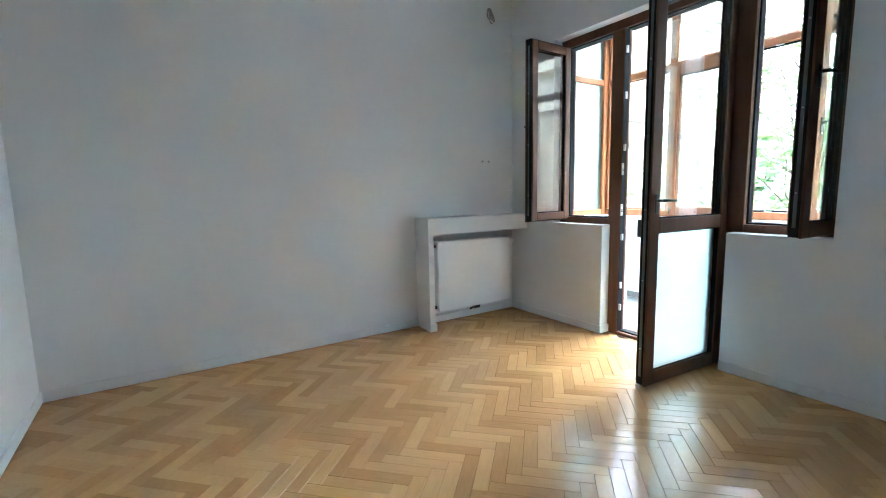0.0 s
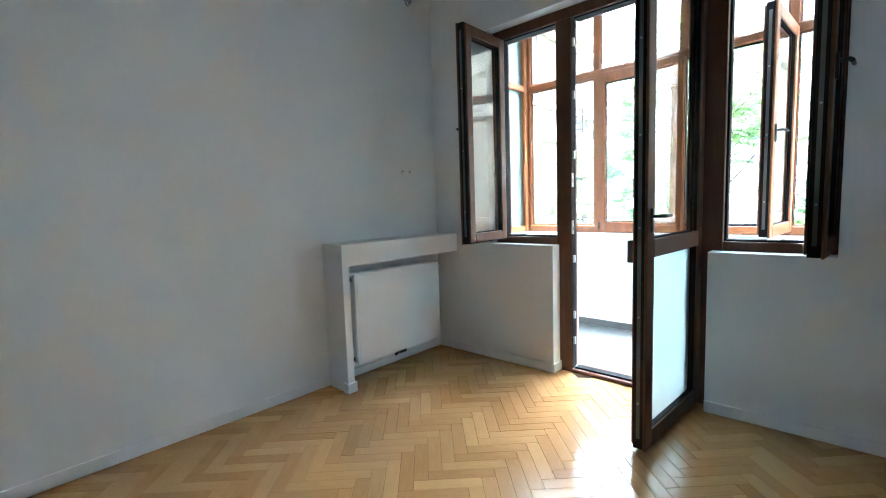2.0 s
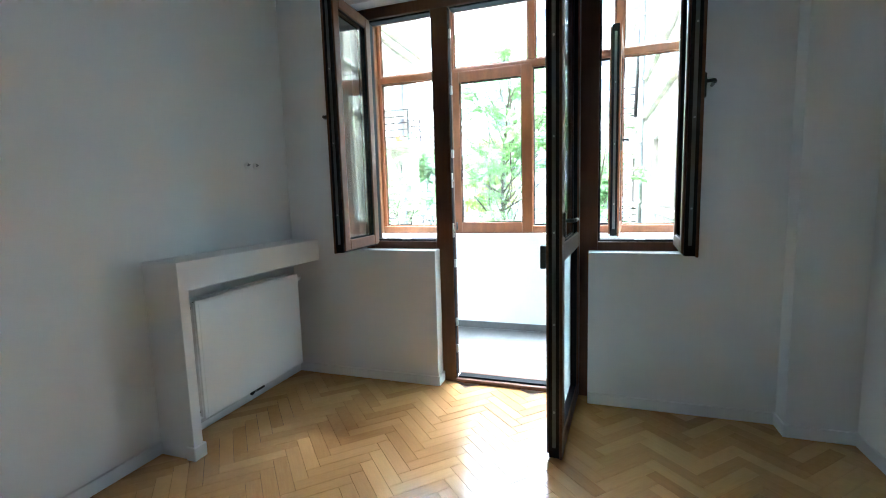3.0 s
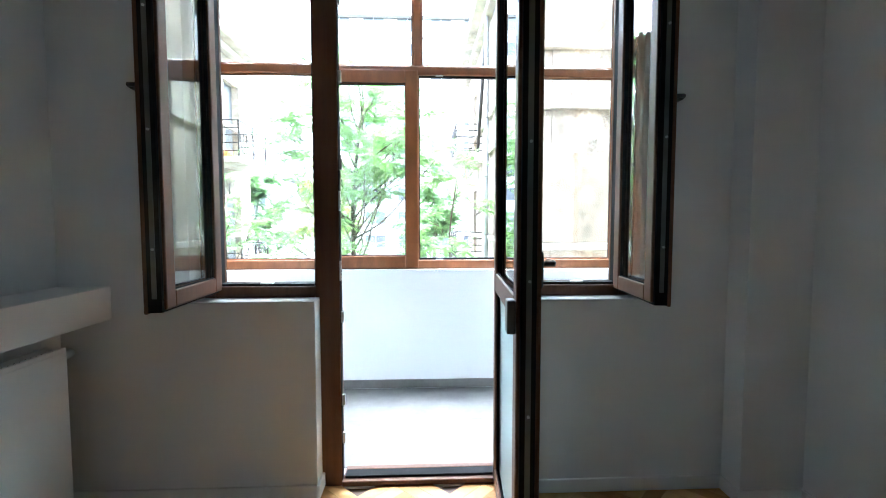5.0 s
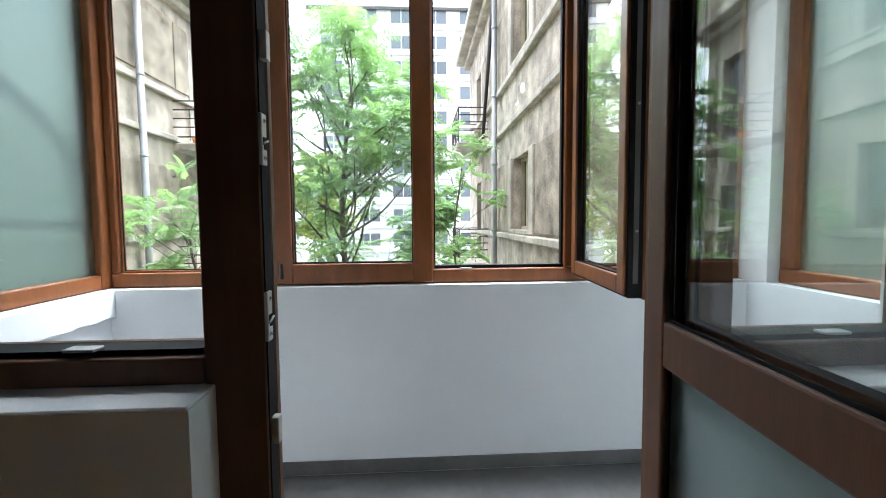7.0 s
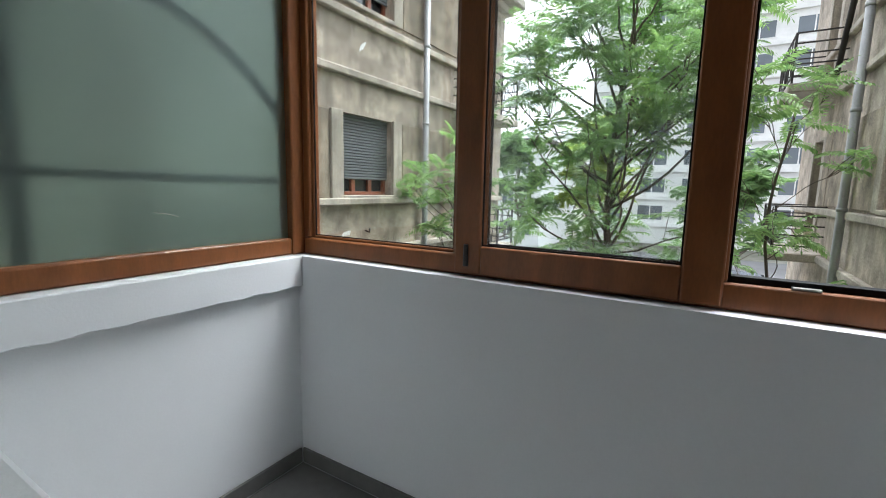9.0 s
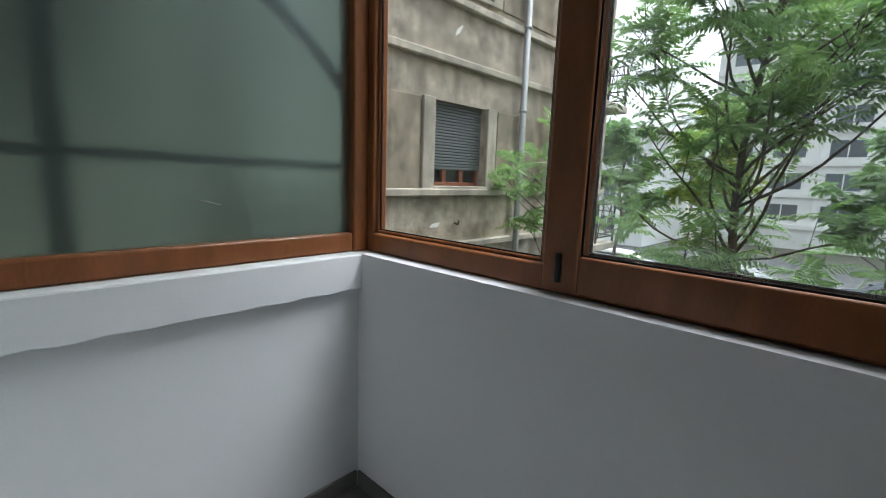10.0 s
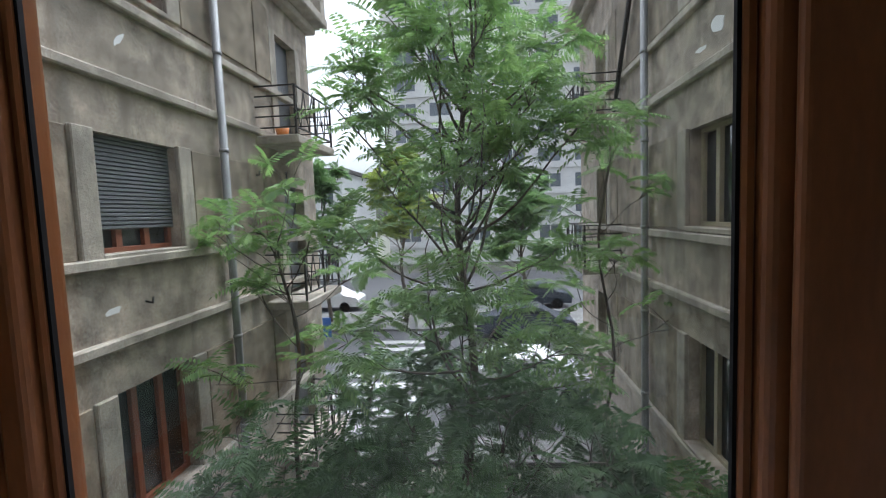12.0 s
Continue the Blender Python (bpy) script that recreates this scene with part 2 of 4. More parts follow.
structure(boxes("wall_east", [
    ((EAST, SOUTH - 0.2, -0.2), (OUT, OPEN_R, CEIL)), ((EAST, OPEN_L, -0.2), (OUT, NORTH + 0.25, CEIL)),
    ((EAST, OPEN_R, HEAD), (OUT, OPEN_L, CEIL)),
    ((EAST, OPEN_R, -0.2), (OUT, DOOR_R, SILL)), ((EAST, DOOR_L, -0.2), (OUT, OPEN_L, SILL)),
    ((EAST + 0.1, DOOR_R, -0.2), (OUT, DOOR_L, -0.004))], PAINT), "white painted window wall with low breast walls beside the door", "wall")
structure(box("outer_breast_1", (4.166, 5.145, 0), (OUT, DOOR_L, SILL - 0.045), SHADED_PAINT), "white plastered outer cheek of the breast wall", "wall")
structure(box("outer_breast_2", (4.166, DOOR_R, 0), (OUT, 4.245, SILL - 0.045), SHADED_PAINT), "white plastered outer cheek of the breast wall", "wall")
structure(box("wall_pilaster", (3.82, SOUTH, -0.01), (EAST, 3.18, CEIL), PAINT), "white boxed-in corner pillar reaching the ceiling", "pillar")


def skirting(name, lo, hi):
    return structure(box(name, (lo[0], lo[1], 0.006), hi, SKIRTING, bevel=0.004, segments=2), "low white painted skirting board along the wall", "baseboard")


SK = 0.075
skirting("baseboard_1", (WEST, NORTH - 0.014, 0), (2.735, NORTH, SK))
skirting("baseboard_2", (WEST, SOUTH, 0), (WEST + 0.014, NORTH - 0.014, SK))
skirting("baseboard_3", (EAST - 0.014, DOOR_L, 0), (EAST, NORTH - 0.014, SK))
skirting("baseboard_4", (EAST - 0.014, 3.194, 0), (EAST, DOOR_R, SK))
skirting("baseboard_5", (3.806, SOUTH + 0.014, 0), (3.82, 3.194, SK))
skirting("baseboard_6", (2.2, SOUTH, 0), (3.82, SOUTH + 0.014, SK))
skirting("baseboard_7", (3.82, 3.18, 0), (EAST, 3.194, SK))
skirting("baseboard_8", (EAST - 0.014, DOOR_L - 0.014, 0), (4.09, DOOR_L, SK))
skirting("baseboard_9", (2.80, NORTH - 0.016, 0), (EAST - 0.014, NORTH, SK + 0.02))
for n_, (a, b) in enumerate(((OPEN_R, DOOR_R), (DOOR_L, OPEN_L))):
    structure(box("window_sill_%d" % (n_ + 1), (EAST - 0.006, a, SILL), (4.095, b, SILL + 0.008), SHADED_PAINT, bevel=0.003), "white plastered inner window sill", "sill")

# radiator surround
niche = empty("radiator_surround", pose(2.735, 6.155, 0), "white plastered box frame around the radiator", "niche", kind="structure")
D_N = NORTH - 6.155
N_W = EAST - 2.735 - 0.001
bm = bmesh.new()
face = bm.faces.new([bm.verts.new((x, 0, z)) for x, z in ((0, 0), (0.058, 0), (0.058, 0.905), (N_W, 0.905), (N_W, 1.06), (0, 1.06))])
grown = bmesh.ops.extrude_face_region(bm, geom=[face])["geom"]
bmesh.ops.translate(bm, vec=(0, D_N, 0), verts=[g for g in grown if isinstance(g, bmesh.types.BMVert)])
bmesh.ops.bevel(bm, geom=list(bm.edges), offset=0.004, segments=2, affect="EDGES", profile=0.5)
part("plastered_frame", bm, PAINT, niche)
box("post_base", (-0.01, -0.012, 0), (0.07, 0.05, SK), SKIRTING, niche, 0.004)


def build_radiator():
    r = empty("radiator", pose(2.874, 6.215, 0.155), "white steel panel radiator hung in a wall niche", "radiator")
    w, h = 0.886, 0.675
    bm = bmesh.new()
    add_box(bm, (0, 0, 0.0), (w, 0.012, h), 0.005, 2)
    part("front_panel", bm, ENAMEL, r)
    box("pressed_field", (0.022, -0.0012, 0.022), (w - 0.022, 0.004, h - 0.022), ENAMEL, r, 0.001, segments=2)
    box("rear_panel", (0.0, 0.075, 0.0), (w, 0.088, h), ENAMEL, r, 0.004)
    box("side_cover", (-0.002, 0.012, 0.012), (0.006, 0.075, h - 0.012), ENAMEL, r, 0.002)
    box("side_cover", (w - 0.006, 0.012, 0.012), (w + 0.002, 0.075, h - 0.012), ENAMEL, r, 0.002)
    # unseen fins, added dark to stand for the shade between the panels
    bm = bmesh.new()
    for k in range(34):
        add_box(bm, (0.02 + k * 0.025, 0.014, 0.04), (0.0215 + k * 0.025, 0.073, h - 0.02))
    part("convector_fins", bm, DULL, r, "unseen grey steel convector fins that darken the gap")
    for z in (0.04, h - 0.04):
        tube("plug", [(-0.025, 0.045, z), (0.0, 0.045, z)], 0.016, PLASTIC, r, 10, "black end plug")
    v = tube("thermostatic_valve", [(w, 0.045, h - 0.05), (w + 0.025, 0.045, h - 0.05), (w + 0.03, 0.045, h - 0.05), (w + 0.075, 0.045, h - 0.05)],
             [0.012, 0.012, 0.022, 0.02], WHITE_PLASTIC, r, 14, "white thermostatic valve head")
    tube("pipe", [(w + 0.015, 0.06, h - 0.06), (w + 0.018, 0.075, 0.2), (w + 0.018, 0.08, -0.03), (w - 0.06, 0.09, -0.052), (0.46, 0.09, -0.052), (-0.03, 0.1, -0.055)], 0.009, WHITE_PLASTIC, r, 8)
    boxes("bracket", [((0.45, 0.05, -0.045), (0.53, 0.085, 0.01))], PLASTIC, r, 0.004, "dark bottom bracket")
    tube("tap", [(0.45, 0.06, -0.03), (0.40, 0.045, -0.035)], 0.011, PLASTIC, r, 10)
    for x in (0.12, w - 0.12):
        box("wall_hook", (x, 0.088, 0.1), (x + 0.03, NORTH - 6.215, h - 0.1), STEEL, r)
    return r


build_radiator()


# ---- window and door of the window wall ----
FX0, FX1 = 4.06, 4.165


def frame_bar(name, lo, hi, mat, parent, label=""):
    return box(name, lo, hi, mat, parent, 0.009 if mat is OAK else 0.005, label, 3)


win = empty("window_1", pose(0, 0, 0), "tall walnut-brown window and balcony door frame, all sashes open", "window", kind="structure")
Z0 = SILL + 0.008
frame_bar("jamb", (FX0, OPEN_L - 0.075, Z0), (FX1, OPEN_L, HEAD), WALNUT, win)
frame_bar("jamb", (FX0, OPEN_R, Z0), (FX1, OPEN_R + 0.06, HEAD), WALNUT, win)
boxes("post", [((FX0, 5.115, 0.0), (FX0 + 0.04, 5.235, HEAD - 0.075)), ((FX0 + 0.04, 5.135, 0.0), (FX1, 5.235, HEAD - 0.075))], WALNUT, win, 0.003)
frame_bar("post", (FX0, 4.145, 0.0), (FX1, 4.275, HEAD - 0.075), WALNUT, win)
frame_bar("head", (FX0 - 0.001, OPEN_R + 0.06, HEAD - 0.075), (FX1 + 0.001, OPEN_L - 0.075, HEAD), WALNUT, win)
frame_bar("bottom_rail", (FX0 - 0.001, 5.235, Z0), (FX1 + 0.001, OPEN_L - 0.075, Z0 + 0.055), WALNUT, win)
frame_bar("bottom_rail", (FX0 - 0.001, OPEN_R + 0.06, Z0), (FX1 + 0.001, 4.145, Z0 + 0.055), WALNUT, win)
frame_bar("threshold", (FX0 - 0.01, 4.275, 0.0), (FX1 + 0.04, 5.115, 0.028), WALNUT, win)
for y0, y1, z0 in ((5.235, OPEN_L - 0.075, Z0 + 0.055), (OPEN_R + 0.06, 4.145, Z0 + 0.055), (4.275, 5.115, 0.028)):
    t = 0.012
    top = HEAD - 0.075
    # the latch post of the door is stepped back on its outer half
    rebate = ((FX0 + 0.042, 5.123, z0), (FX1 - 0.026, 5.1345, top)) if y1 == 5.115 else ((FX0 + 0.04, y1 - t, z0), (FX1 - 0.022, y1, top))
    boxes("gasket", [((FX0 + 0.04, y0, z0), (FX1 - 0.022, y0 + t, top)), rebate,
                     ((FX0 + 0.022, y0 + t, z0), (FX1 - 0.022, y1 - t, z0 + t)), ((FX0 + 0.022, y0 + t, top - t), (FX1 - 0.022, y1 - t, top))], BLACK, win, label="black rebate gasket")
    t, x0, x1 = 0.013, FX1 - 0.0215, FX1 - 0.0005
    boxes("outer_lip", [((x0, y0, z0), (x1, y0 + t, top))] + [((FX1 - 0.025, 5.121, z0), (x1, 5.1345, top)) if y1 == 5.115 else ((x0, y1 - t, z0), (x1, y1, top))] + [((x0, y0 + t, z0), (x1, y1 - t, z0 + t)), ((x0, y0 + t, top - t), (x1, y1 - t, top))], WALNUT, win, 0.003)
for z in (0.22, 0.42, 0.85, 1.62, 2.05, 2.42):
    k = box("striker_plate", (FX0 + 0.012, 5.098, z), (FX0 + 0.034, 5.1155, z + 0.055), STEEL, win, 0.001, "small steel striker plate")
box("post_lining", (FX0 + 0.004, 5.112, 0.03), (FX0 + 0.0415, 5.1151, HEAD - 0.08), BLACK, win, label="black lining of the latch post")
for za, zb in ((1.065, 1.165), (1.415, 1.515)):
    lock = box("lock_plate", (FX0 + 0.001, 5.108, za), (FX0 + 0.027, 5.116, zb), STEEL, win, 0.0015, "steel lock plate with two screws")
    for z in (za + 0.014, zb - 0.014):
        tube("screw", [(FX0 + 0.014, 5.109, z), (FX0 + 0.014, 5.1065, z)], 0.0055, STEEL, lock, 12)
        boxes("screw_slot", [((FX0 + 0.0105, 5.1058, z - 0.001), (FX0 + 0.0175, 5.1066, z + 0.001)), ((FX0 + 0.013, 5.1058, z - 0.0035), (FX0 + 0.015, 5.1066, z + 0.0035))], BLACK, lock)
    boxes("latch_slot", [((FX0 + 0.006, 5.106, za + 0.038), (FX0 + 0.024, 5.109, zb - 0.046)), ((FX0 + 0.010, 5.106, za + 0.030), (FX0 + 0.020, 5.109, za + 0.038))], BLACK, lock)
    tube("latch_pin", [(FX0 - 0.004, 5.104, za + 0.04), (FX0 + 0.022, 5.104, za + 0.048)], 0.0022, STEEL, lock, 8)
for y in (5.48, 3.9):
    box("striker_plate", (FX0 + 0.008, y - 0.03, Z0 + 0.067), (FX0 + 0.04, y + 0.03, Z0 + 0.073), STEEL, win, 0.001)


def lever(parent, x, y, z, toward, side, name="handle"):
    """A black lever handle on a sash: rosette, neck and grip."""
    h = box(name, (x - 0.014, y - 0.012 * (side < 0), z - 0.06), (x + 0.014, y + 0.012 * (side > 0), z + 0.06), PLASTIC, parent, 0.005, "black lever handle")
    tube("neck", [(x, y, z + 0.02), (x, y + side * 0.05, z + 0.02)], 0.009, PLASTIC, h, 10)
    bm = bmesh.new()
    add_tube(bm, [(x, y + side * 0.045, z + 0.02), (x + toward[0] * 0.03, y + side * 0.052, z + 0.02 + toward[1] * 0.03),
                  (x + toward[0] * 0.12, y + side * 0.052, z + 0.02 + toward[1] * 0.12)], [0.01, 0.01, 0.008], 10)
    part("grip", bm, PLASTIC, h)
    return h


def sash(name, m, w, z0, z1, mat, label, category, pane_mat=None, mid=None, low_mat=None, stile=0.085, kind="", flip=1, hinges=True):
    """A hinged leaf: local x runs from the hinge to the free edge, local -y (times flip) is the room face."""
    s = empty(name, m, label, category, kind=kind)
    th = 0.040
    cuts = [(z0, z1)] if mid is None else [(z0, mid), (mid, z1)]
    for face, (ya, yb, inset) in (("inner", (-th * flip, -0.025 * flip, 0.0)), ("outer", (0.026 * flip, th * flip, 0.016))):
        x0, x1, a, b = inset, w - inset, z0 + inset, z1 - inset
        st = stile - inset
        for lo, hi, nm in (((x0, ya, a), (x0 + st, yb, b), "stile"), ((x1 - st, ya, a), (x1, yb, b), "stile"),
                           ((x0 + st, ya + 0.0005 * flip, a), (x1 - st, yb, a + st), "rail"), ((x0 + st, ya + 0.0005 * flip, b - st), (x1 - st, yb, b), "rail")):
            box(nm, lo, hi, mat, s, 0.0065, segments=3)
        if mid is not None:
            box("middle_rail", (x0 + st, ya + 0.0005 * flip, mid - 0.045), (x1 - st, yb, mid + 0.045), mat, s, 0.005, segments=2)
    i = 0.006
    c = 0.06
    boxes("core", [((i, -0.0255, z0 + i), (c, 0.0265, z1 - i)), ((w - c, -0.0255, z0 + i), (w - i, 0.0265, z1 - i)),
                   ((c, -0.0255, z0 + i), (w - c, 0.0265, z0 + c)), ((c, -0.0255, z1 - c), (w - c, 0.0265, z1 - i))], BLACK, s, label="black sash rebate")
    box("hardware_strip", (w - i, -0.009, z0 + 0.06), (w - i + 0.002, 0.009, z1 - 0.06), DULL, s, label="steel locking strip")
    for n_ in range(int((z1 - z0) / 0.45)):
        z = z0 + 0.25 + n_ * 0.45
        tube("cam", [(w - i + 0.002, 0.001, z), (w - i + 0.008, 0.001, z)], 0.005, STEEL, s, 8)
    ins = stile - 0.012
    for n_, (a, b) in enumerate(cuts):
        a2 = a + (ins if a == z0 else 0.035)
        b2 = b - (ins if b == z1 else 0.035)
        pm = low_mat if (n_ == 0 and low_mat) else pane_mat
        g = 0.007
        for y in (-0.014, 0.010):
            p = box("pane", (ins, y, a2), (w - ins, y + 0.004, b2), pm, s)
            p.visible_shadow = False
            if low_mat and n_ == 0:
                break
        gx = stile
        e0, e1 = (a + stile if a == z0 else a + 0.045), (b - stile if b == z1 else b - 0.045)
        for yy in (-0.0275, 0.0275):
            boxes("glazing_seal", [((gx - 0.004, yy - 0.0015, e0 - 0.004), (gx + 0.005, yy + 0.0015, e1 + 0.004)), ((w - gx - 0.005, yy - 0.0015, e0 - 0.004), (w - gx + 0.004, yy + 0.0015, e1 + 0.004)),
                                   ((gx + 0.005, yy - 0.0015, e0 - 0.004), (w - gx - 0.005, yy + 0.0015, e0 + 0.005)), ((gx + 0.005, yy - 0.0015, e1 - 0.005), (w - gx - 0.005, yy + 0.0015, e1 + 0.004))], BLACK, s)
    for z in (z0 + 0.08, z1 - 0.16) if hinges else ():
        tube("hinge", [(-0.008, (-th - 0.004) * flip, z), (-0.008, (-th - 0.004) * flip, z + 0.09)], 0.008, PLASTIC, s, 8)
    return s


# local x of the open leaves points from the hinge into the room
door = sash("balcony_door", pose(4.085, 4.292, 0, 0, 0, 180 - 4.0), 0.845, 0.015, 2.615, WALNUT,
            "open walnut-brown balcony door, clear glass above frosted panel", "door", GLASS, 1.06, FROSTED, 0.092, flip=-1)
left_sash = sash("casement", pose(4.085, 5.735, 0, 0, 0, 180 + 1.5), 0.535, 1.005, 2.625, WALNUT, "open walnut-brown casement with clear glass and black edges", "window", GLASS)
right_sash = sash("casement", pose(4.085, 3.672, 0, 0, 0, 180 - 4.0), 0.475, 1.005, 2.625, WALNUT, "open walnut-brown casement swung against the wall", "window", GLASS, flip=-1)
lever(door, 0.845 - 0.045, 0.040, 1.20, (-1, 0), 1)
lever(left_sash, 0.535 - 0.045, -0.040, 1.86, (-1, 0), -1)
lever(right_sash, 0.475 - 0.045, 0.040, 1.86, (-1, 0), 1)
bm = bmesh.new()
add_box(bm, (0.845 - 0.075, -0.040, 0.985), (0.845 - 0.02, -0.070, 1.10), 0.006, 2)
part("pull_grip", bm, PLASTIC, door, "black plastic outside pull grip")

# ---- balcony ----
structure(boxes("balcony_parapet", [((BX, BS - 0.3, -0.25), (BX + 0.2, BN + 0.3, BSILL))], SHADED_PAINT), "white painted balcony parapet under the glazing", "parapet")
structure(boxes("balcony_wall_north", [((OUT, BN + 0.025, -0.25), (BX, BN + 0.22, BSILL - 0.12))], SHADED_PAINT), "low white painted side wall of the balcony", "wall")
bm = bmesh.new()
NB = 24
rows_ = []
for i in range(NB + 1):
    x = OUT + (BX - OUT) * i / NB
    j = 0.0025 * math.sin(i * 1.7) + 0.0018 * math.sin(i * 4.1)
    rows_.append([bm.verts.new(p) for p in ((x, BN + 0.026, BSILL - 0.136 + j), (x, BN + 0.004, BSILL - 0.134 + j), (x, BN, BSILL - 0.130 + j), (x, BN, BSILL - 0.005), (x, BN + 0.004, BSILL), (x, BN + 0.22, BSILL + 0.004))])
for a, b in zip(rows_, rows_[1:]):
    for k in range(5):
        bm.faces.new((a[k], a[k + 1], b[k + 1], b[k])).smooth = False
structure(part("balcony_ledge_north", bm, SHADED_PAINT), "uneven white plastered ledge under the frosted glazing", "ledge")
structure(boxes("balcony_wall_south", [((5.29, BS - 0.2, -0.25), (BX, BS, CEIL - 0.06)), ((OUT, BS - 0.2, -0.25), (5.29, BS, BSILL)), ((BX, BS - 0.2, BSILL), (BX + 0.2, BS, CEIL - 0.06))], SHADED_PAINT), "white painted corner pillar and low end wall of the balcony", "wall")
structure(box("balcony_ceiling", (OUT, BS - 0.2, CEIL - 0.06), (BX + 0.25, BN + 0.3, CEIL + 0.15), CEILING), "white painted balcony ceiling slab", "ceiling")
structure(box("balcony_floor", (OUT, BS, -0.25), (BX, BN + 0.03, -0.012), GROUT), "grey tiled balcony floor", "floor")
structure(box("balcony_skirting_1", (BX - 0.012, BS, 0), (BX, BN + 0.012, 0.07), TILE, bevel=0.002), "grey tile skirting at the foot of the parapet", "baseboard")
structure(box("balcony_skirting_2", (OUT, BN + 0.012, 0), (BX - 0.012, BN + 0.024, 0.07), TILE, bevel=0.002), "grey tile skirting at the foot of the side wall", "baseboard")
structure(box("outer_sill_1", (FX1, 5.14, SILL - 0.045), (OUT + 0.008, OPEN_L, SILL + 0.002), SHADED_PAINT, bevel=0.008, segments=2), "rough white plastered outer sill", "sill")
structure(box("outer_sill_2", (FX1, OPEN_R, SILL - 0.045), (OUT + 0.008, 4.25, SILL + 0.002), SHADED_PAINT, bevel=0.008, segments=2), "rough white plastered outer sill", "sill")

GX0, GX1 = 5.48, 5.55
TOP = CEIL - 0.07
TR0, TR1 = 2.55, 2.62
bw = empty("window_2", pose(0, 0, 0), "golden-oak balcony glazing with fixed panes and one open sash", "window", kind="structure")
Z1 = BSILL
frame_bar("corner_post", (GX0 - 0.06, BN + 0.055, Z1), (GX1, BN + 0.15, TOP), OAK, bw)
frame_bar("bottom_rail", (GX0, BS, Z1), (GX1, BN + 0.055, Z1 + 0.075), OAK, bw)
frame_bar("head", (GX0, BS, TOP - 0.07), (GX1, BN + 0.055, TOP), OAK, bw)
frame_bar("transom", (GX0, BS, TR0), (GX1, BN + 0.055, TR1), OAK, bw)
frame_bar("end_jamb", (GX0 + 0.001, BS, Z1 + 0.075), (GX1 - 0.001, BS + 0.06, TOP - 0.07), OAK, bw)
frame_bar("end_jamb", (GX0 + 0.001, BN + 0.015, Z1 + 0.075), (GX1 - 0.001, BN + 0.055, TOP - 0.07), OAK, bw)
for y0, y1 in ((5.51, 5.57), (4.727, 4.787), (3.935, 4.035)):
    frame_bar("mullion", (GX0 + 0.001, y0, Z1 + 0.075), (GX1 - 0.001, y1, TR0), OAK, bw)
for y0, y1 in ((5.51, 5.57), (4.71, 4.77), (3.935, 3.995)):
    frame_bar("upper_mullion", (GX0 + 0.001, y0, TR1), (GX1 - 0.001, y1, TOP - 0.07), OAK, bw)


def fixed_pane(y0, y1, z0, z1, mat, name="pane"):
    p = box(name, (GX0 + 0.03, y0 - 0.008, z0 - 0.008), (GX0 + 0.036, y1 + 0.008, z1 + 0.008), mat, bw)
    p.visible_shadow = False
    boxes("glazing_bead", [((GX0 + 0.018, y0, z0), (GX0 + 0.03, y0 + 0.012, z1)), ((GX0 + 0.018, y1 - 0.012, z0), (GX0 + 0.03, y1, z1)),
                           ((GX0 + 0.018, y0 + 0.012, z0), (GX0 + 0.03, y1 - 0.012, z0 + 0.012)), ((GX0 + 0.018, y0 + 0.012, z1 - 0.012), (GX0 + 0.03, y1 - 0.012, z1))], OAK, bw, 0.003)
    boxes("glazing_seal", [((GX0 + 0.024, y0 + 0.012, z0 + 0.012), (GX0 + 0.03, y1 - 0.012, z0 + 0.016)), ((GX0 + 0.024, y0 + 0.012, z1 - 0.016), (GX0 + 0.03, y1 - 0.012, z1 - 0.012)),
                           ((GX0 + 0.024, y0 + 0.012, z0 + 0.016), (GX0 + 0.03, y0 + 0.016, z1 - 0.016)), ((GX0 + 0.024, y1 - 0.016, z0 + 0.016), (GX0 + 0.03, y1 - 0.012, z1 - 0.016))], BLACK, bw)


fixed_pane(5.57, BN + 0.015, Z1 + 0.075, TR0, DIRTY_GLASS)
fixed_pane(BS + 0.06, 3.935, Z1 + 0.075, TR0, GLASS)
for ya, yb in ((5.57, BN + 0.015), (4.77, 5.51), (3.995, 4.71), (BS + 0.06, 3.935)):
    fixed_pane(ya, yb, TR1, TOP - 0.07, GLASS)
boxes("rebate_gasket", [((GX0 + 0.02, 4.035, Z1 + 0.075), (GX1 - 0.01, 4.727, Z1 + 0.092)), ((GX0 + 0.02, 4.720, Z1 + 0.092), (GX1 - 0.01, 4.727, TR0 - 0.012)),
                        ((GX0 + 0.03, 4.035, Z1 + 0.092), (GX1 - 0.01, 4.047, TR0 - 0.012)), ((GX0 + 0.03, 4.035, TR0 - 0.012), (GX1 - 0.01, 4.727, TR0))], BLACK, bw)
for y in (4.56,):
    box("striker_plate", (GX0 + 0.004, y - 0.03, Z1 + 0.075), (GX0 + 0.04, y + 0.03, Z1 + 0.081), STEEL, bw, 0.001)
    box("striker_plate", (GX0 + 0.004, y - 0.03, TR0 - 0.006), (GX0 + 0.04, y + 0.03, TR0), STEEL, bw, 0.001)
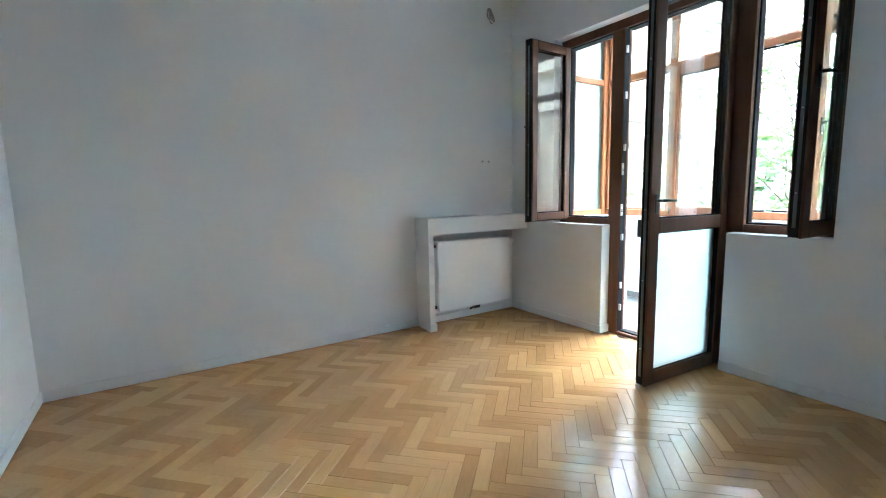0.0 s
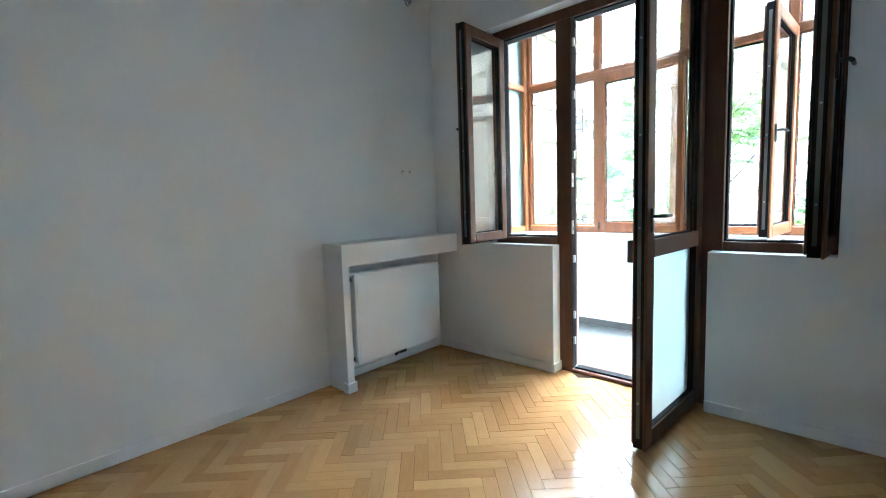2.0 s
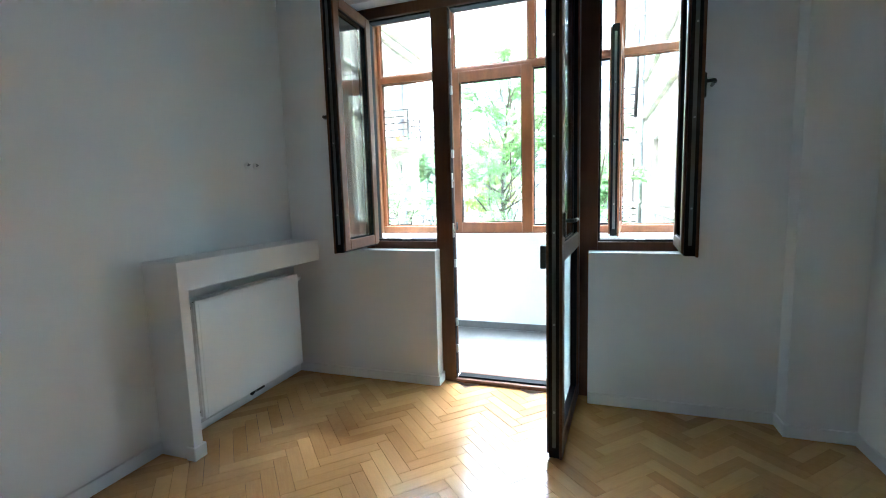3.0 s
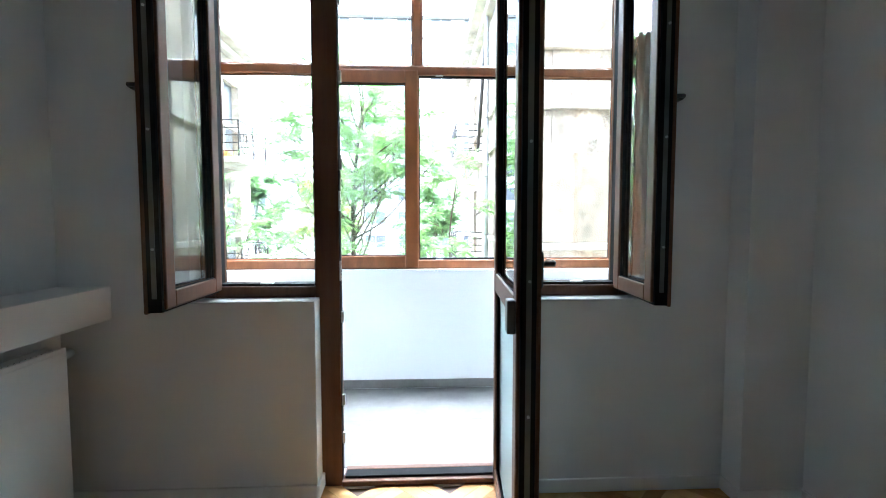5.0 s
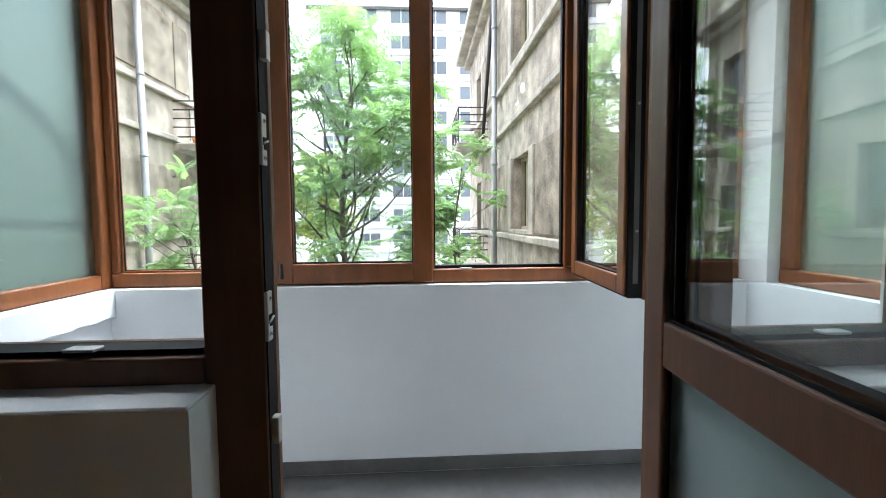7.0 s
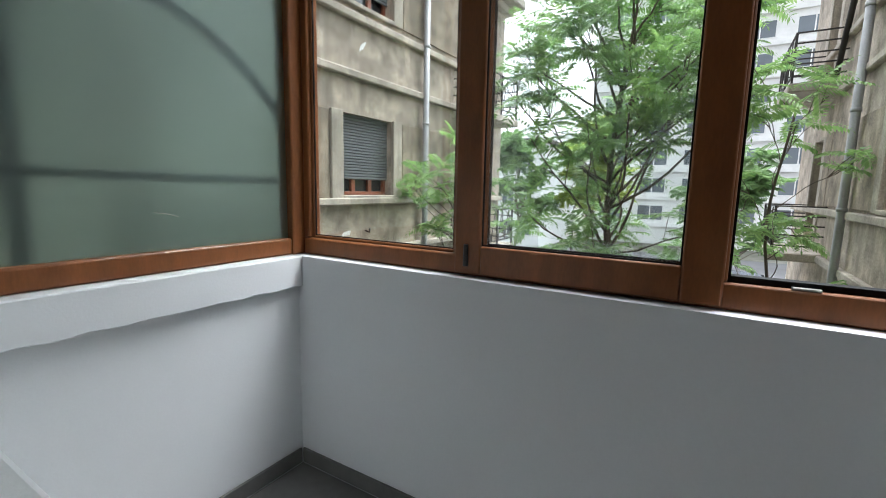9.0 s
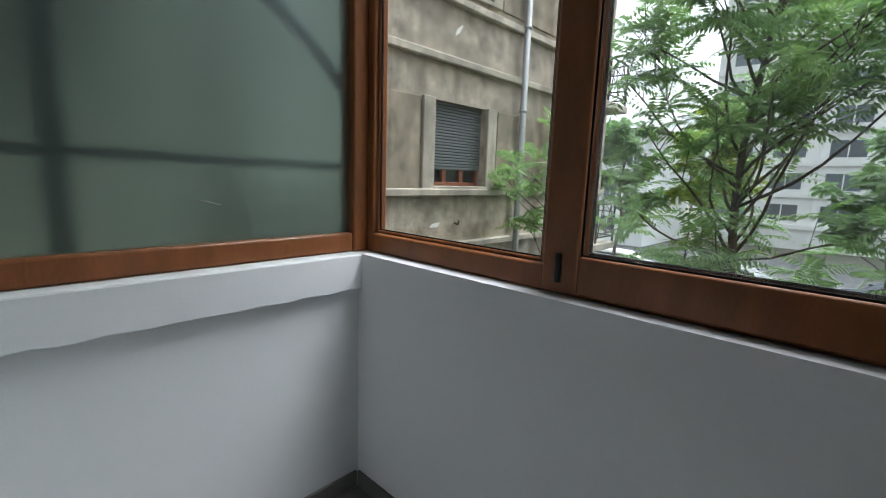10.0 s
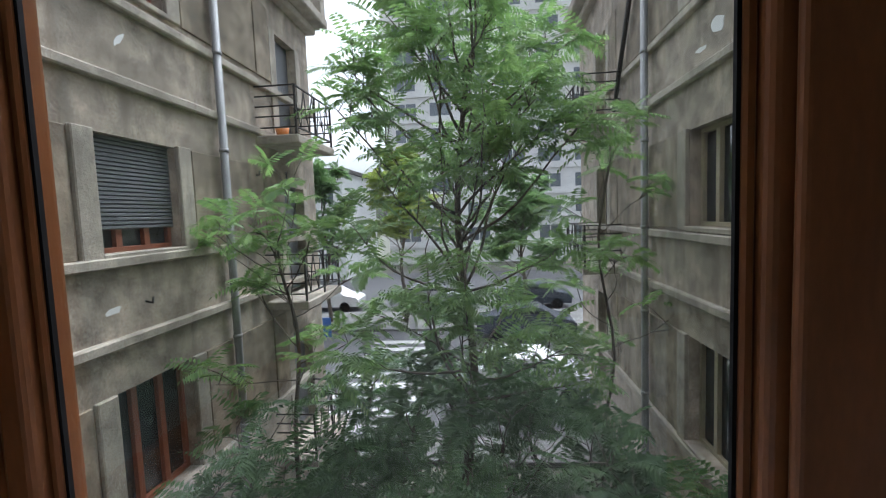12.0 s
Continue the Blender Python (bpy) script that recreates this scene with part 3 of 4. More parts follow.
# side glazing, frosted
frame_bar("side_rail", (OUT, BN + 0.06, Z1 + 0.002), (GX0 - 0.06, BN + 0.13, Z1 + 0.075), OAK, bw)
frame_bar("side_transom", (OUT, BN + 0.06, TR0), (GX0 - 0.06, BN + 0.13, TR1), OAK, bw)
frame_bar("side_head", (OUT, BN + 0.06, TOP - 0.07), (GX0 - 0.06, BN + 0.13, TOP), OAK, bw)
frame_bar("side_jamb", (OUT, BN + 0.061, Z1 + 0.075), (OUT + 0.06, BN + 0.129, TOP - 0.07), OAK, bw)
for a, b in ((Z1 + 0.075, TR0), (TR1, TOP - 0.07)):
    p = box("frosted_pane", (OUT + 0.05, BN + 0.09, a - 0.008), (GX0 - 0.05, BN + 0.098, b + 0.008), GREEN_FROSTED, bw, label="green-tinted frosted pane")
    p.visible_shadow = False

tube("scratch", [(4.87, BN + 0.0885, 1.182), (4.91, BN + 0.0885, 1.176), (4.95, BN + 0.0885, 1.165)], [0.0008, 0.002, 0.0008], WHITE_PLASTIC, bw, 6, "pale scratch on the frosted pane")

# end glazing towards the south
SY0, SY1 = BS - 0.13, BS - 0.06
frame_bar("end_rail", (OUT, SY0, Z1), (5.29, SY1, Z1 + 0.075), OAK, bw)
frame_bar("end_transom", (OUT, SY0, TR0), (5.29, SY1, TR1), OAK, bw)
frame_bar("end_head", (OUT, SY0, TOP - 0.07), (5.29, SY1, TOP), OAK, bw)
for xa, xb in ((5.2, 5.29), (OUT, OUT + 0.06)):
    frame_bar("end_post", (xa, SY0 + 0.001, Z1 + 0.075), (xb, SY1 - 0.001, TOP - 0.07), OAK, bw)
# frosting here is assumed, added to cut the light from the south
for a, b in ((Z1 + 0.075, TR0), (TR1, TOP - 0.07)):
    p = box("end_pane", (OUT + 0.05, SY0 + 0.03, a - 0.008), (5.21, SY0 + 0.036, b + 0.008), GREEN_FROSTED, bw)
    p.visible_shadow = False

# closed and open sashes of the balcony glazing
closed_sash = sash("casement", pose(GX0 + 0.022, 5.555, 0, 0, 0, -90), 0.82, Z1 + 0.010, TR0 + 0.03, OAK, "closed golden-oak casement with clear glass", "window", DIRTY_GLASS, stile=0.102, hinges=False)
open_sash = sash("casement", pose(GX0 - 0.02, 3.97, 0, 0, 0, 180 - 4.5), 0.745, Z1 + 0.035, TR0 + 0.03, OAK, "golden-oak casement swung open into the balcony", "window", GLASS, stile=0.085, flip=-1)
lever(open_sash, 0.745 - 0.04, 0.040, 1.72, (-1, 0), 1)
tube("corner_hinge", [(0.048, -0.043, Z1 + 0.038), (0.048, -0.043, Z1 + 0.115)], [0.010, 0.008], PLASTIC, closed_sash, 10, "black hinge cover")

# ---- sockets and cables on the north wall ----
lamp = empty("cable_outlet", pose(3.65, NORTH, 3.06), "coil of loose grey cable hanging from a wall box", "cable outlet")
tube("box_ring", [(0, 0, 0), (0, -0.012, 0)], 0.042, WHITE_PLASTIC, lamp, 16)
bm = bmesh.new()
for k in range(4):
    pts = []
    for i in range(26):
        a = i * 0.5 + k
        pts.append((0.03 * math.cos(a + k) + 0.008 * k - 0.01, -0.02 - 0.012 * (k % 3) - 0.004 * math.sin(2.3 * a), 0.052 * math.sin(a) - 0.012 * k))
    add_tube(bm, pts, 0.0035, 6)
part("cable_coil", bm, CABLE, lamp)
for dx in (-0.045, 0.035):
    sock = empty("socket_box", pose(3.585 + dx, NORTH, 1.60), "small grey uncovered socket box in the wall", "socket", "socket boxes")
    tube("rim", [(0, 0, 0), (0, -0.006, 0)], 0.024, WHITE_PLASTIC, sock, 14)
    tube("wires", [(0, -0.006, 0), (0.006, -0.02, 0.006), (-0.006, -0.014, 0.012)], 0.005, CABLE, sock, 6)
sw = empty("light_switch", pose(WEST, 6.27, 1.77), "white light switch plate on the wall", "switch")
box("plate", (0, -0.04, -0.04), (0.009, 0.04, 0.04), WHITE_PLASTIC, sw, 0.003)
box("rocker", (0.009, -0.03, -0.03), (0.014, 0.03, 0.03), WHITE_PLASTIC, sw, 0.003)

# ---- outside ----
GROUND = -4.2
structure(box("ground", (-400, -600, GROUND - 0.5), (2000, 600, GROUND), YARD), "weedy courtyard ground reaching the street", "ground")
structure(boxes("road", [((15.6, 3.3, GROUND), (26, 300, GROUND + 0.02)), ((18.9, -300, GROUND), (26, 3.3, GROUND + 0.02)), ((30, -300, GROUND), (48, 300, GROUND + 0.02))], ASPHALT), "grey asphalt street beyond the courtyard", "road")
structure(box("pavement_1", (14.5, 3.4, GROUND), (15.6, 9.6, GROUND + 0.14), PAVING, bevel=0.02), "concrete pavement with a kerb at the courtyard mouth", "pavement")
structure(box("pavement_2", (26, -300, GROUND), (30, 300, GROUND + 0.14), PAVING, bevel=0.02), "concrete pavement with a kerb along the street", "pavement")
crossing = empty("zebra_crossing", pose(0, 0, GROUND + 0.02), "white painted zebra crossing on the grey street", "road marking", kind="structure")
for k in range(9):
    box("stripe", (15.9 + k * 1.0, 7.9, 0), (16.4 + k * 1.0, 10.9, 0.005), ROAD_PAINT, crossing)


def facade_window(parent, x0, x1, y, z0, z1, out, blind=1.0, wood=REDWOOD, leaves=3):
    """A window in a facade that runs along x; out is the direction (+1 or -1) of the outside along y."""
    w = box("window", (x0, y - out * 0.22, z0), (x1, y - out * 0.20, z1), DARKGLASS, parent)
    f = 0.06
    d0, d1 = y - out * 0.20, y - out * 0.14
    boxes("frame", [((x0, d0, z0), (x0 + f, d1, z1)), ((x1 - f, d0, z0), (x1, d1, z1)), ((x0 + f, d0, z0), (x1 - f, d1, z0 + f)), ((x0 + f, d0, z1 - f), (x1 - f, d1, z1))], wood, w, 0.004)
    for k in range(1, leaves):
        x = x0 + (x1 - x0) * k / leaves
        box("mullion", (x - 0.045, d0, z0 + f), (x + 0.045, d1, z1 - f), wood, w, 0.004)
    if blind:
        n_ = int(30 * blind * (z1 - z0) / 1.4)
        bm = bmesh.new()
        for k in range(n_):
            z = z1 - (k + 1) * (z1 - z0) * blind / n_
            h = (z1 - z0) * blind / n_
            ya, yb = y - out * 0.115, y - out * 0.095
            a = [bm.verts.new(p) for p in ((x0, ya, z), (x1, ya, z), (x1, yb, z + h * 0.25), (x0, yb, z + h * 0.25), (x0, yb, z + h * 0.75), (x1, yb, z + h * 0.75), (x0, ya, z + h), (x1, ya, z + h))]
            for q in ((0, 1, 2, 3), (3, 2, 5, 4), (4, 5, 7, 6)):
                bm.faces.new([a[i] for i in q])
        part("roller_blind", bm, BLIND, w, "grey slatted roller blind, almost down")
    return w


def facade(name, x0, x1, y, out, z_top, windows, doors, ledges, depth, label, wood, blind):
    """A three-storey block whose long face runs along x, with real openings, trim strips, ledges and a pipe."""
    b = empty(name, pose(0, 0, 0), label, "building")
    yb = y - out * 0.25
    openings = sorted([(a, c, z0, z1) for a, c, z0, z1 in windows + doors])
    xs = sorted({x0, x1, *(o[0] for o in openings), *(o[1] for o in openings)})
    for a, c in zip(xs, xs[1:]):
        holes = sorted((z0, z1) for p, q, z0, z1 in openings if p <= a + 1e-6 and q >= c - 1e-6)
        z = GROUND
        for h0, h1 in holes:
            if h0 > z + 0.01:
                box("wall", (a, y, z), (c, yb, h0), PLASTER, b)
            z = h1
        box("wall", (a, y, z), (c, yb, z_top), PLASTER, b)
    box("core", (x0, y - out * 0.26, GROUND), (x1, y - out * depth, z_top), PLASTER, b)
    for a, c, z0, z1 in windows:
        facade_window(b, a, c, y, z0, z1, out, blind if z0 > 0 else 0, wood)
        for p, q in ((a - 0.26, a), (c, c + 0.26)):
            box("pier", (p, y, z0 - 0.06), (q, y + out * 0.065, z1 + 0.02), CONCRETE, b, 0.012)
        box("sill", (a - 0.02, y - out * 0.1, z0 - 0.07), (c + 0.02, y + out * 0.07, z0 - 0.001), CONCRETE, b, 0.01)
    for a, c, z0, z1 in doors:
        w = box("balcony_door", (a, y - out * 0.2, z0), (c, y - out * 0.17, z1), BLIND if out < 0 else OLDWOOD, b)
        if out > 0:
            box("pane", (a + 0.12, y - out * 0.168, z0 + 0.6), (c - 0.12, y - out * 0.165, z1 - 0.15), DARKGLASS, w)
        for p, q in ((a - 0.25, a), (c, c + 0.22)):
            box("pier", (p, y, z0), (q, y + out * 0.03, z1 + 0.02), CONCRETE, b, 0.01)
    for z in ledges:
        box("ledge", (x0 - 0.03, y - out * 0.05, z - 0.06), (x1 + 0.03, y + out * 0.09, z + 0.06), CONCRETE, b, 0.018)
    box("cornice", (x0 - 0.3, y - out * 0.2, z_top - 0.05), (x1 + 0.3, y + out * 0.45, z_top + 0.18), CONCRETE, b, 0.03)
    box("upper_cornice", (x0 - 0.15, y - out * 0.2, z_top - 0.22), (x1 + 0.15, y + out * 0.2, z_top - 0.05), CONCRETE, b, 0.03)
    # darker rendered fields between the piers, one row for each storey
    for z0, z1 in WIN_Z:
        xa, xb = windows[0][0] - 0.27, windows[0][1] + 0.27
        for p, q in ((max(x0, xa - 1.3) if out > 0 else max(x0 + 0.1, xa - 0.88), xa - 0.02), (xb + 0.05, doors[0][0] - 0.85), (doors[0][0] - 0.8, doors[0][0] - 0.27)):
            box("rendered_field", (p, y - out * 0.02, z0 - 0.04), (q, y + out * 0.032, z1), PANEL, b, 0.008)
    return b


def drain_pipe(parent, x, y, out, z_top):
    pipe = tube("drain_pipe", [(x, y + out * 0.12, GROUND + 0.2), (x, y + out * 0.12, 0.0), (x, y + out * 0.12, z_top)], 0.06, ZINC, parent, 12, "zinc rainwater pipe")
    for k in range(7):
        z = GROUND + 0.9 + k * 1.45
        tube("collar", [(x, y + out * 0.12, z), (x, y + out * 0.12, z + 0.06)], 0.07, ZINC, pipe, 12)


def balcony(parent, x0, x1, y, out, z, depth=0.8):
    box("balcony_slab", (x0, y - out * 0.1, z - 0.16), (x1, y + out * depth, z), CONCRETE, parent, 0.02)
    yo = y + out * (depth - 0.05)
    rails = box("balcony_railing", (x0 + 0.03, yo - 0.015, z + 0.86), (x1 - 0.03, yo + 0.015, z + 0.885), IRON, parent)
    box("bottom_bar", (x0 + 0.03, yo - 0.015, z + 0.12), (x1 - 0.03, yo + 0.015, z + 0.145), IRON, rails)
    for xa in (x0 + 0.03, x1 - 0.05):
        for h in (0.12, 0.32, 0.5, 0.68, 0.86):
            box("side_bar", (xa, y, z + h), (xa + 0.02, yo, z + h + 0.025), IRON, rails)
    for xa in (x0 + 0.025, (x0 + x1) / 2, x1 - 0.06):
        box("railing_post", (xa, yo - 0.018, z), (xa + 0.035, yo + 0.018, z + 0.885), IRON, rails)
    bm = bmesh.new()
    n_ = 9
    for k in range(n_):
        xa = x0 + 0.06 + (x1 - x0 - 0.12) * k / n_
        xb = xa + (x1 - x0 - 0.12) / n_
        s = 1 if k % 2 else -1
        pts = [(xa + (xb - xa) * (0.5 + s * (t_ - 0.5)), yo + 0.012 * math.sin(math.pi * t_), z + 0.13 + 0.72 * t_) for t_ in (0, 0.25, 0.5, 0.75, 1.0)]
        add_tube(bm, pts, 0.011, 5)
        c_ = [((xa + xb) / 2 + 0.07 * math.cos(a), yo, z + 0.42 + 0.07 * math.sin(a)) for a in (i * math.pi / 5 for i in range(11))]
        add_tube(bm, c_, 0.008, 5)
    part("scrollwork", bm, IRON, rails, "wrought-iron scroll pattern")


LY, RY = 9.9, 3.0
WIN_Z = [(-1.95, -0.42), (1.13, 2.44), (4.15, 5.49)]
LW = [(9.38, 10.66, a, b) for a, b in WIN_Z]
LD = [(13.8, 14.75, 2.97 + dz, 5.15 + dz) for dz in (-6.1, -3.05, 0.0)]
north_block = facade("courtyard_block_north", 6.5, 15.5, LY, -1, 6.0, LW, LD, (-2.05, 0.14, 1.03, 3.05, 3.93), 12,
                     "weathered grey plaster apartment block with ledges and blinds", REDWOOD, 0.8)
drain_pipe(north_block, 11.62, LY, -1, 6.1)
balcony(north_block, 12.85, 14.75, LY, -1, 2.97)
balcony(north_block, 12.85, 14.75, LY, -1, -0.08)
balcony(north_block, 12.85, 14.75, LY, -1, -3.13)
pot = empty("flower_pot", pose(13.3, LY - 0.3, 2.97), "orange plastic flower pot on a balcony", "flower pot")
tube("pot", [(0, 0, 0), (0, 0, 0.2)], [0.09, 0.13], ORANGE, pot, 14)

RW = [(10.15, 11.5, a, b) for a, b in WIN_Z]
RD = [(15.6, 16.5, 3.25 + dz, 5.45 + dz) for dz in (-6.1, -3.05, 0.0)]
south_block = facade("courtyard_block_south", 8.55, 18.4, RY, 1, 6.6, RW, RD, (-2.05, 0.12, 0.99, 3.12, 4.0), 12,
                     "weathered grey plaster apartment block with wooden windows", OLDWOOD, 0)
drain_pipe(south_block, 12.9, RY, 1, 6.7)
balcony(south_block, 14.55, 16.6, RY, 1, 3.3)
balcony(south_block, 14.55, 16.6, RY, 1, 0.2)
# the end of the south block: rough dark plaster between ledges that turn the corner
for za, zb in ((1.06, 2.42), (-1.98, -0.5), (4.07, 5.5)):
    box("rendered_field", (8.52, RY - 5.0, za), (8.555, RY + 0.03, zb), PANEL, south_block, 0.006)
for z in (-2.05, 0.12, 0.99, 3.12, 4.0):
    box("ledge", (8.45, RY - 5.0, z - 0.058), (8.54, RY + 0.088, z + 0.058), CONCRETE, south_block, 0.016)
# roof terrace rail on the north block
rail = boxes("roof_balustrade", [((12.3, LY - 0.36, 6.95), (15.7, LY - 0.24, 7.05)), ((15.45, LY - 0.42, 6.18), (15.75, LY - 0.12, 7.05))], CONCRETE, north_block, 0.012)
for k in range(18):
    tube("baluster", [(12.4 + k * 0.165, LY - 0.3, 6.17), (12.4 + k * 0.165, LY - 0.3, 6.5), (12.4 + k * 0.165, LY - 0.3, 6.96)], [0.03, 0.05, 0.03], CONCRETE, rail, 8)
tube("roof_cable_pipe", [(14.65, RY + 0.12, 3.4), (13.95, RY + 0.12, 4.6), (13.1, RY + 0.12, 6.1)], 0.045, IRON, south_block, 8)

def flake(parent, x, y, z, out, w, h, seed):
    """A patch of fallen paint: an uneven thin scab on the plaster."""
    rnd = random.Random(seed)
    bm = bmesh.new()
    n_ = 11
    front = []
    for k in range(n_):
        a = 2 * math.pi * k / n_
        r_ = rnd.uniform(0.65, 1.1)
        front.append(bm.verts.new((x + w / 2 * r_ * math.cos(a) + 0.3 * h * math.sin(a), y + out * 0.006, z + h / 2 * r_ * math.sin(a))))
    back = [bm.verts.new((v.co.x, y - out * 0.002, v.co.z)) for v in front]
    bm.faces.new(front)
    for k in range(n_):
        bm.faces.new((front[k], front[(k + 1) % n_], back[(k + 1) % n_], back[k]))
    part("bare_patch", bm, CEILING, parent, "pale patch of fallen plaster")


flake(north_block, 9.48, LY, 0.50, -1, 0.22, 0.10, 1)
flake(north_block, 8.75, LY, -1.25, -1, 0.25, 0.35, 2)
flake(north_block, 8.65, LY, -0.85, -1, 0.2, 0.12, 3)
flake(north_block, 9.9, LY, 3.55, -1, 0.10, 0.22, 4)
flake(south_block, 10.79, RY, 3.55, 1, 0.32, 0.2, 5)
flake(south_block, 11.2, RY, 3.4, 1, 0.3, 0.08, 6)
tube("wall_hook", [(9.95, LY, 0.52), (9.95, LY - 0.09, 0.50), (9.95, LY - 0.10, 0.57)], 0.014, IRON, north_block, 6)
tube("wall_hook", [(12.7, LY, 2.25), (12.7, LY - 0.1, 2.25), (12.7, LY - 0.1, 2.33)], 0.014, IRON, north_block, 6)
tube("aerial_bracket", [(13.35, LY, 1.95), (13.35, LY - 0.3, 1.95), (13.35, LY - 0.3, 2.35)], 0.02, IRON, north_block, 6)
tube("aerial_arm", [(13.1, LY - 0.3, 2.05), (13.7, LY - 0.3, 2.05)], 0.018, IRON, north_block, 6)

# the block the flat is in
own = empty("own_block", pose(0, 0, 0), "grey plaster apartment block around the flat", "building")
boxes("wall", [((OUT - 0.3, NORTH + 0.26, GROUND), (OUT, 30, 6.2)), ((OUT - 0.3, -20, GROUND), (OUT, BS - 0.35, 6.2)), ((OUT - 0.3, -20, CEIL + 0.25), (OUT, 30, 6.2)),
               ((OUT - 0.3, BS - 0.35, GROUND), (OUT, NORTH + 0.26, -0.3))], PLASTER, own)
# slabs north of BN + 0.3 are unseen, added to shade the frosted pane
boxes("slab", [((OUT, BS - 0.3, -0.42), (BX + 0.25, BN + 0.3, -0.26)), ((OUT, BS - 0.3, CEIL + 0.16), (BX + 0.25, BN + 0.3, CEIL + 0.3)),
               ((OUT, BN + 0.3, -0.42), (BX + 0.25, BN + 2.4, -0.26)), ((OUT, BN + 0.3, CEIL + 0.16), (BX + 0.25, BN + 2.4, CEIL + 0.3))], CONCRETE, own)
# unseen wall, added to block the open sky behind the frosted pane
box("sky_blocking_wall", (OUT, BN + 2.4, -0.42), (BX + 0.25, BN + 2.5, CEIL + 0.3), PLASTER, own)
# neighbour's balcony frame that shows as blurred shapes behind the frosted pane
nb = empty("neighbour_railing", pose(0, BN + 0.26, 0), "dark curved iron bracket behind the frosted pane", "railing")
tube("arch", [(4.74 + 0.92 * math.sin(a), -0.06, 1.035 + 0.92 * math.cos(a)) for a in (i * math.pi / 28 for i in range(15))], 0.02, IRON, nb, 8)
tube("bar", [(4.3, -0.04, 1.31), (5.6, -0.04, 1.30)], 0.014, IRON, nb, 8)
tube("upright", [(4.60, 0.12, 0.9), (4.60, 0.12, 3.0)], 0.032, IRON, nb, 8)

# ---- distance ----
def block(name, x0, x1, y0, y1, z_top, mat, label, rows, cols, wz, ww, wh, gap, first):
    b = empty(name, pose(0, 0, 0), label, "building")
    box("wall", (x0, y0, GROUND), (x1, y1, z_top), mat, b)
    box("roof", (x0 - 0.3, y0 - 0.3, z_top), (x1 + 0.3, y1 + 0.3, z_top + 0.35), ROOFING, b)
    step = (y1 - y0 - 1.0) / cols
    for r_ in range(rows):
        z = first + r_ * wz
        for c in range(cols):
            y = y0 + 0.5 + (c + 0.5) * step
            w = box("window", (x0 - 0.02, y - ww / 2, z), (x0 + 0.01, y + ww / 2, z + wh), FAR_GLASS, b)
            boxes("frame", [((x0 - 0.06, y - ww / 2 - 0.06, z - 0.06), (x0 - 0.021, y + ww / 2 + 0.06, z)), ((x0 - 0.06, y - ww / 2 - 0.06, z + wh), (x0 - 0.021, y + ww / 2 + 0.06, z + wh + 0.06)),
                            ((x0 - 0.06, y - 0.05, z), (x0 - 0.021, y + 0.05, z + wh)), ((x0 - 0.06, y - ww / 2 - 0.06, z), (x0 - 0.021, y - ww / 2, z + wh)), ((x0 - 0.06, y + ww / 2, z), (x0 - 0.021, y + ww / 2 + 0.06, z + wh))], WHITE_PLASTIC, w)
        if gap:
            box("band", (x0 - 0.25, y0, z - 0.75), (x0 - 0.001, y1, z - 0.35), mat, b)
    return b


block("far_apartment_block", 56, 70, -16, 17.0, 25.5, FAR_WALL, "tall pale concrete apartment block across the street", 10, 8, 2.85, 2.4, 1.45, 1, -1.6)
block("far_white_house", 44, 56, 18.5, 34, 5.6, FAR_WHITE, "low white rendered house across the street", 3, 8, 2.9, 1.1, 1.3, 0, -3.0)


def build_car(m, paint, label):
    c = empty("car", m, label, "car", "parked cars")
    bm = bmesh.new()
    prof = [(-2.1, 0.35), (-2.15, 0.75), (-1.95, 0.9), (-1.35, 1.0), (-0.7, 1.42), (0.7, 1.45), (1.45, 1.0), (2.0, 0.92), (2.12, 0.7), (2.1, 0.35)]
    left, right = [bm.verts.new((x, -0.86 + (0.14 if z > 1.2 else 0), z)) for x, z in prof], [bm.verts.new((x, 0.86 - (0.14 if z > 1.2 else 0), z)) for x, z in prof]
    for i in range(len(prof)):
        j = (i + 1) % len(prof)
        bm.faces.new((left[i], left[j], right[j], right[i]))
    bm.faces.new(left[::-1])
    bm.faces.new(right)
    part("body", bm, paint, c)
    boxes("side_window", [((-1.0, -0.80, 1.03), (1.1, -0.775, 1.33)), ((-1.0, 0.775, 1.03), (1.1, 0.80, 1.33))], DARKGLASS, c, 0.01)
    for x in (-1.3, 1.3):
        for y in (-0.88, 0.68):
            tube("wheel", [(x, y, 0.32), (x, y + 0.2, 0.32)], 0.32, BLACK, c, 16)
    return c


CARS = [("silver parked hatchback at the kerb", 0), ("white parked car at the kerb", 1), ("dark parked car at the kerb", 2)]
for k in range(7):
    label, p = CARS[k % 3]
    build_car(pose(24.9, -6 + k * 5.1 + (8.0 if k > 2 else 0), GROUND + 0.02, 0, 0, 90), CAR_PAINTS[p], label)
for k in range(5):
    label, p = CARS[(k + 1) % 3]
    build_car(pose(31.2, -3 + k * 6.2, GROUND + 0.02, 0, 0, 90), CAR_PAINTS[p], label)
build_car(pose(18.2, 4.9, GROUND + 0.02, 0, 0, 90), CAR_PAINTS[1], "white parked car at the courtyard mouth")
sign = empty("street_sign", pose(18.0, 10.9, GROUND + 0.02), "small blue square street sign on a post", "sign")
tube("post", [(0, 0, 0), (0, 0, 2.6)], 0.03, ZINC, sign, 8)
box("plate", (-0.05, -0.3, 2.0), (-0.032, 0.3, 2.6), BLUE_SIGN, sign, 0.004)


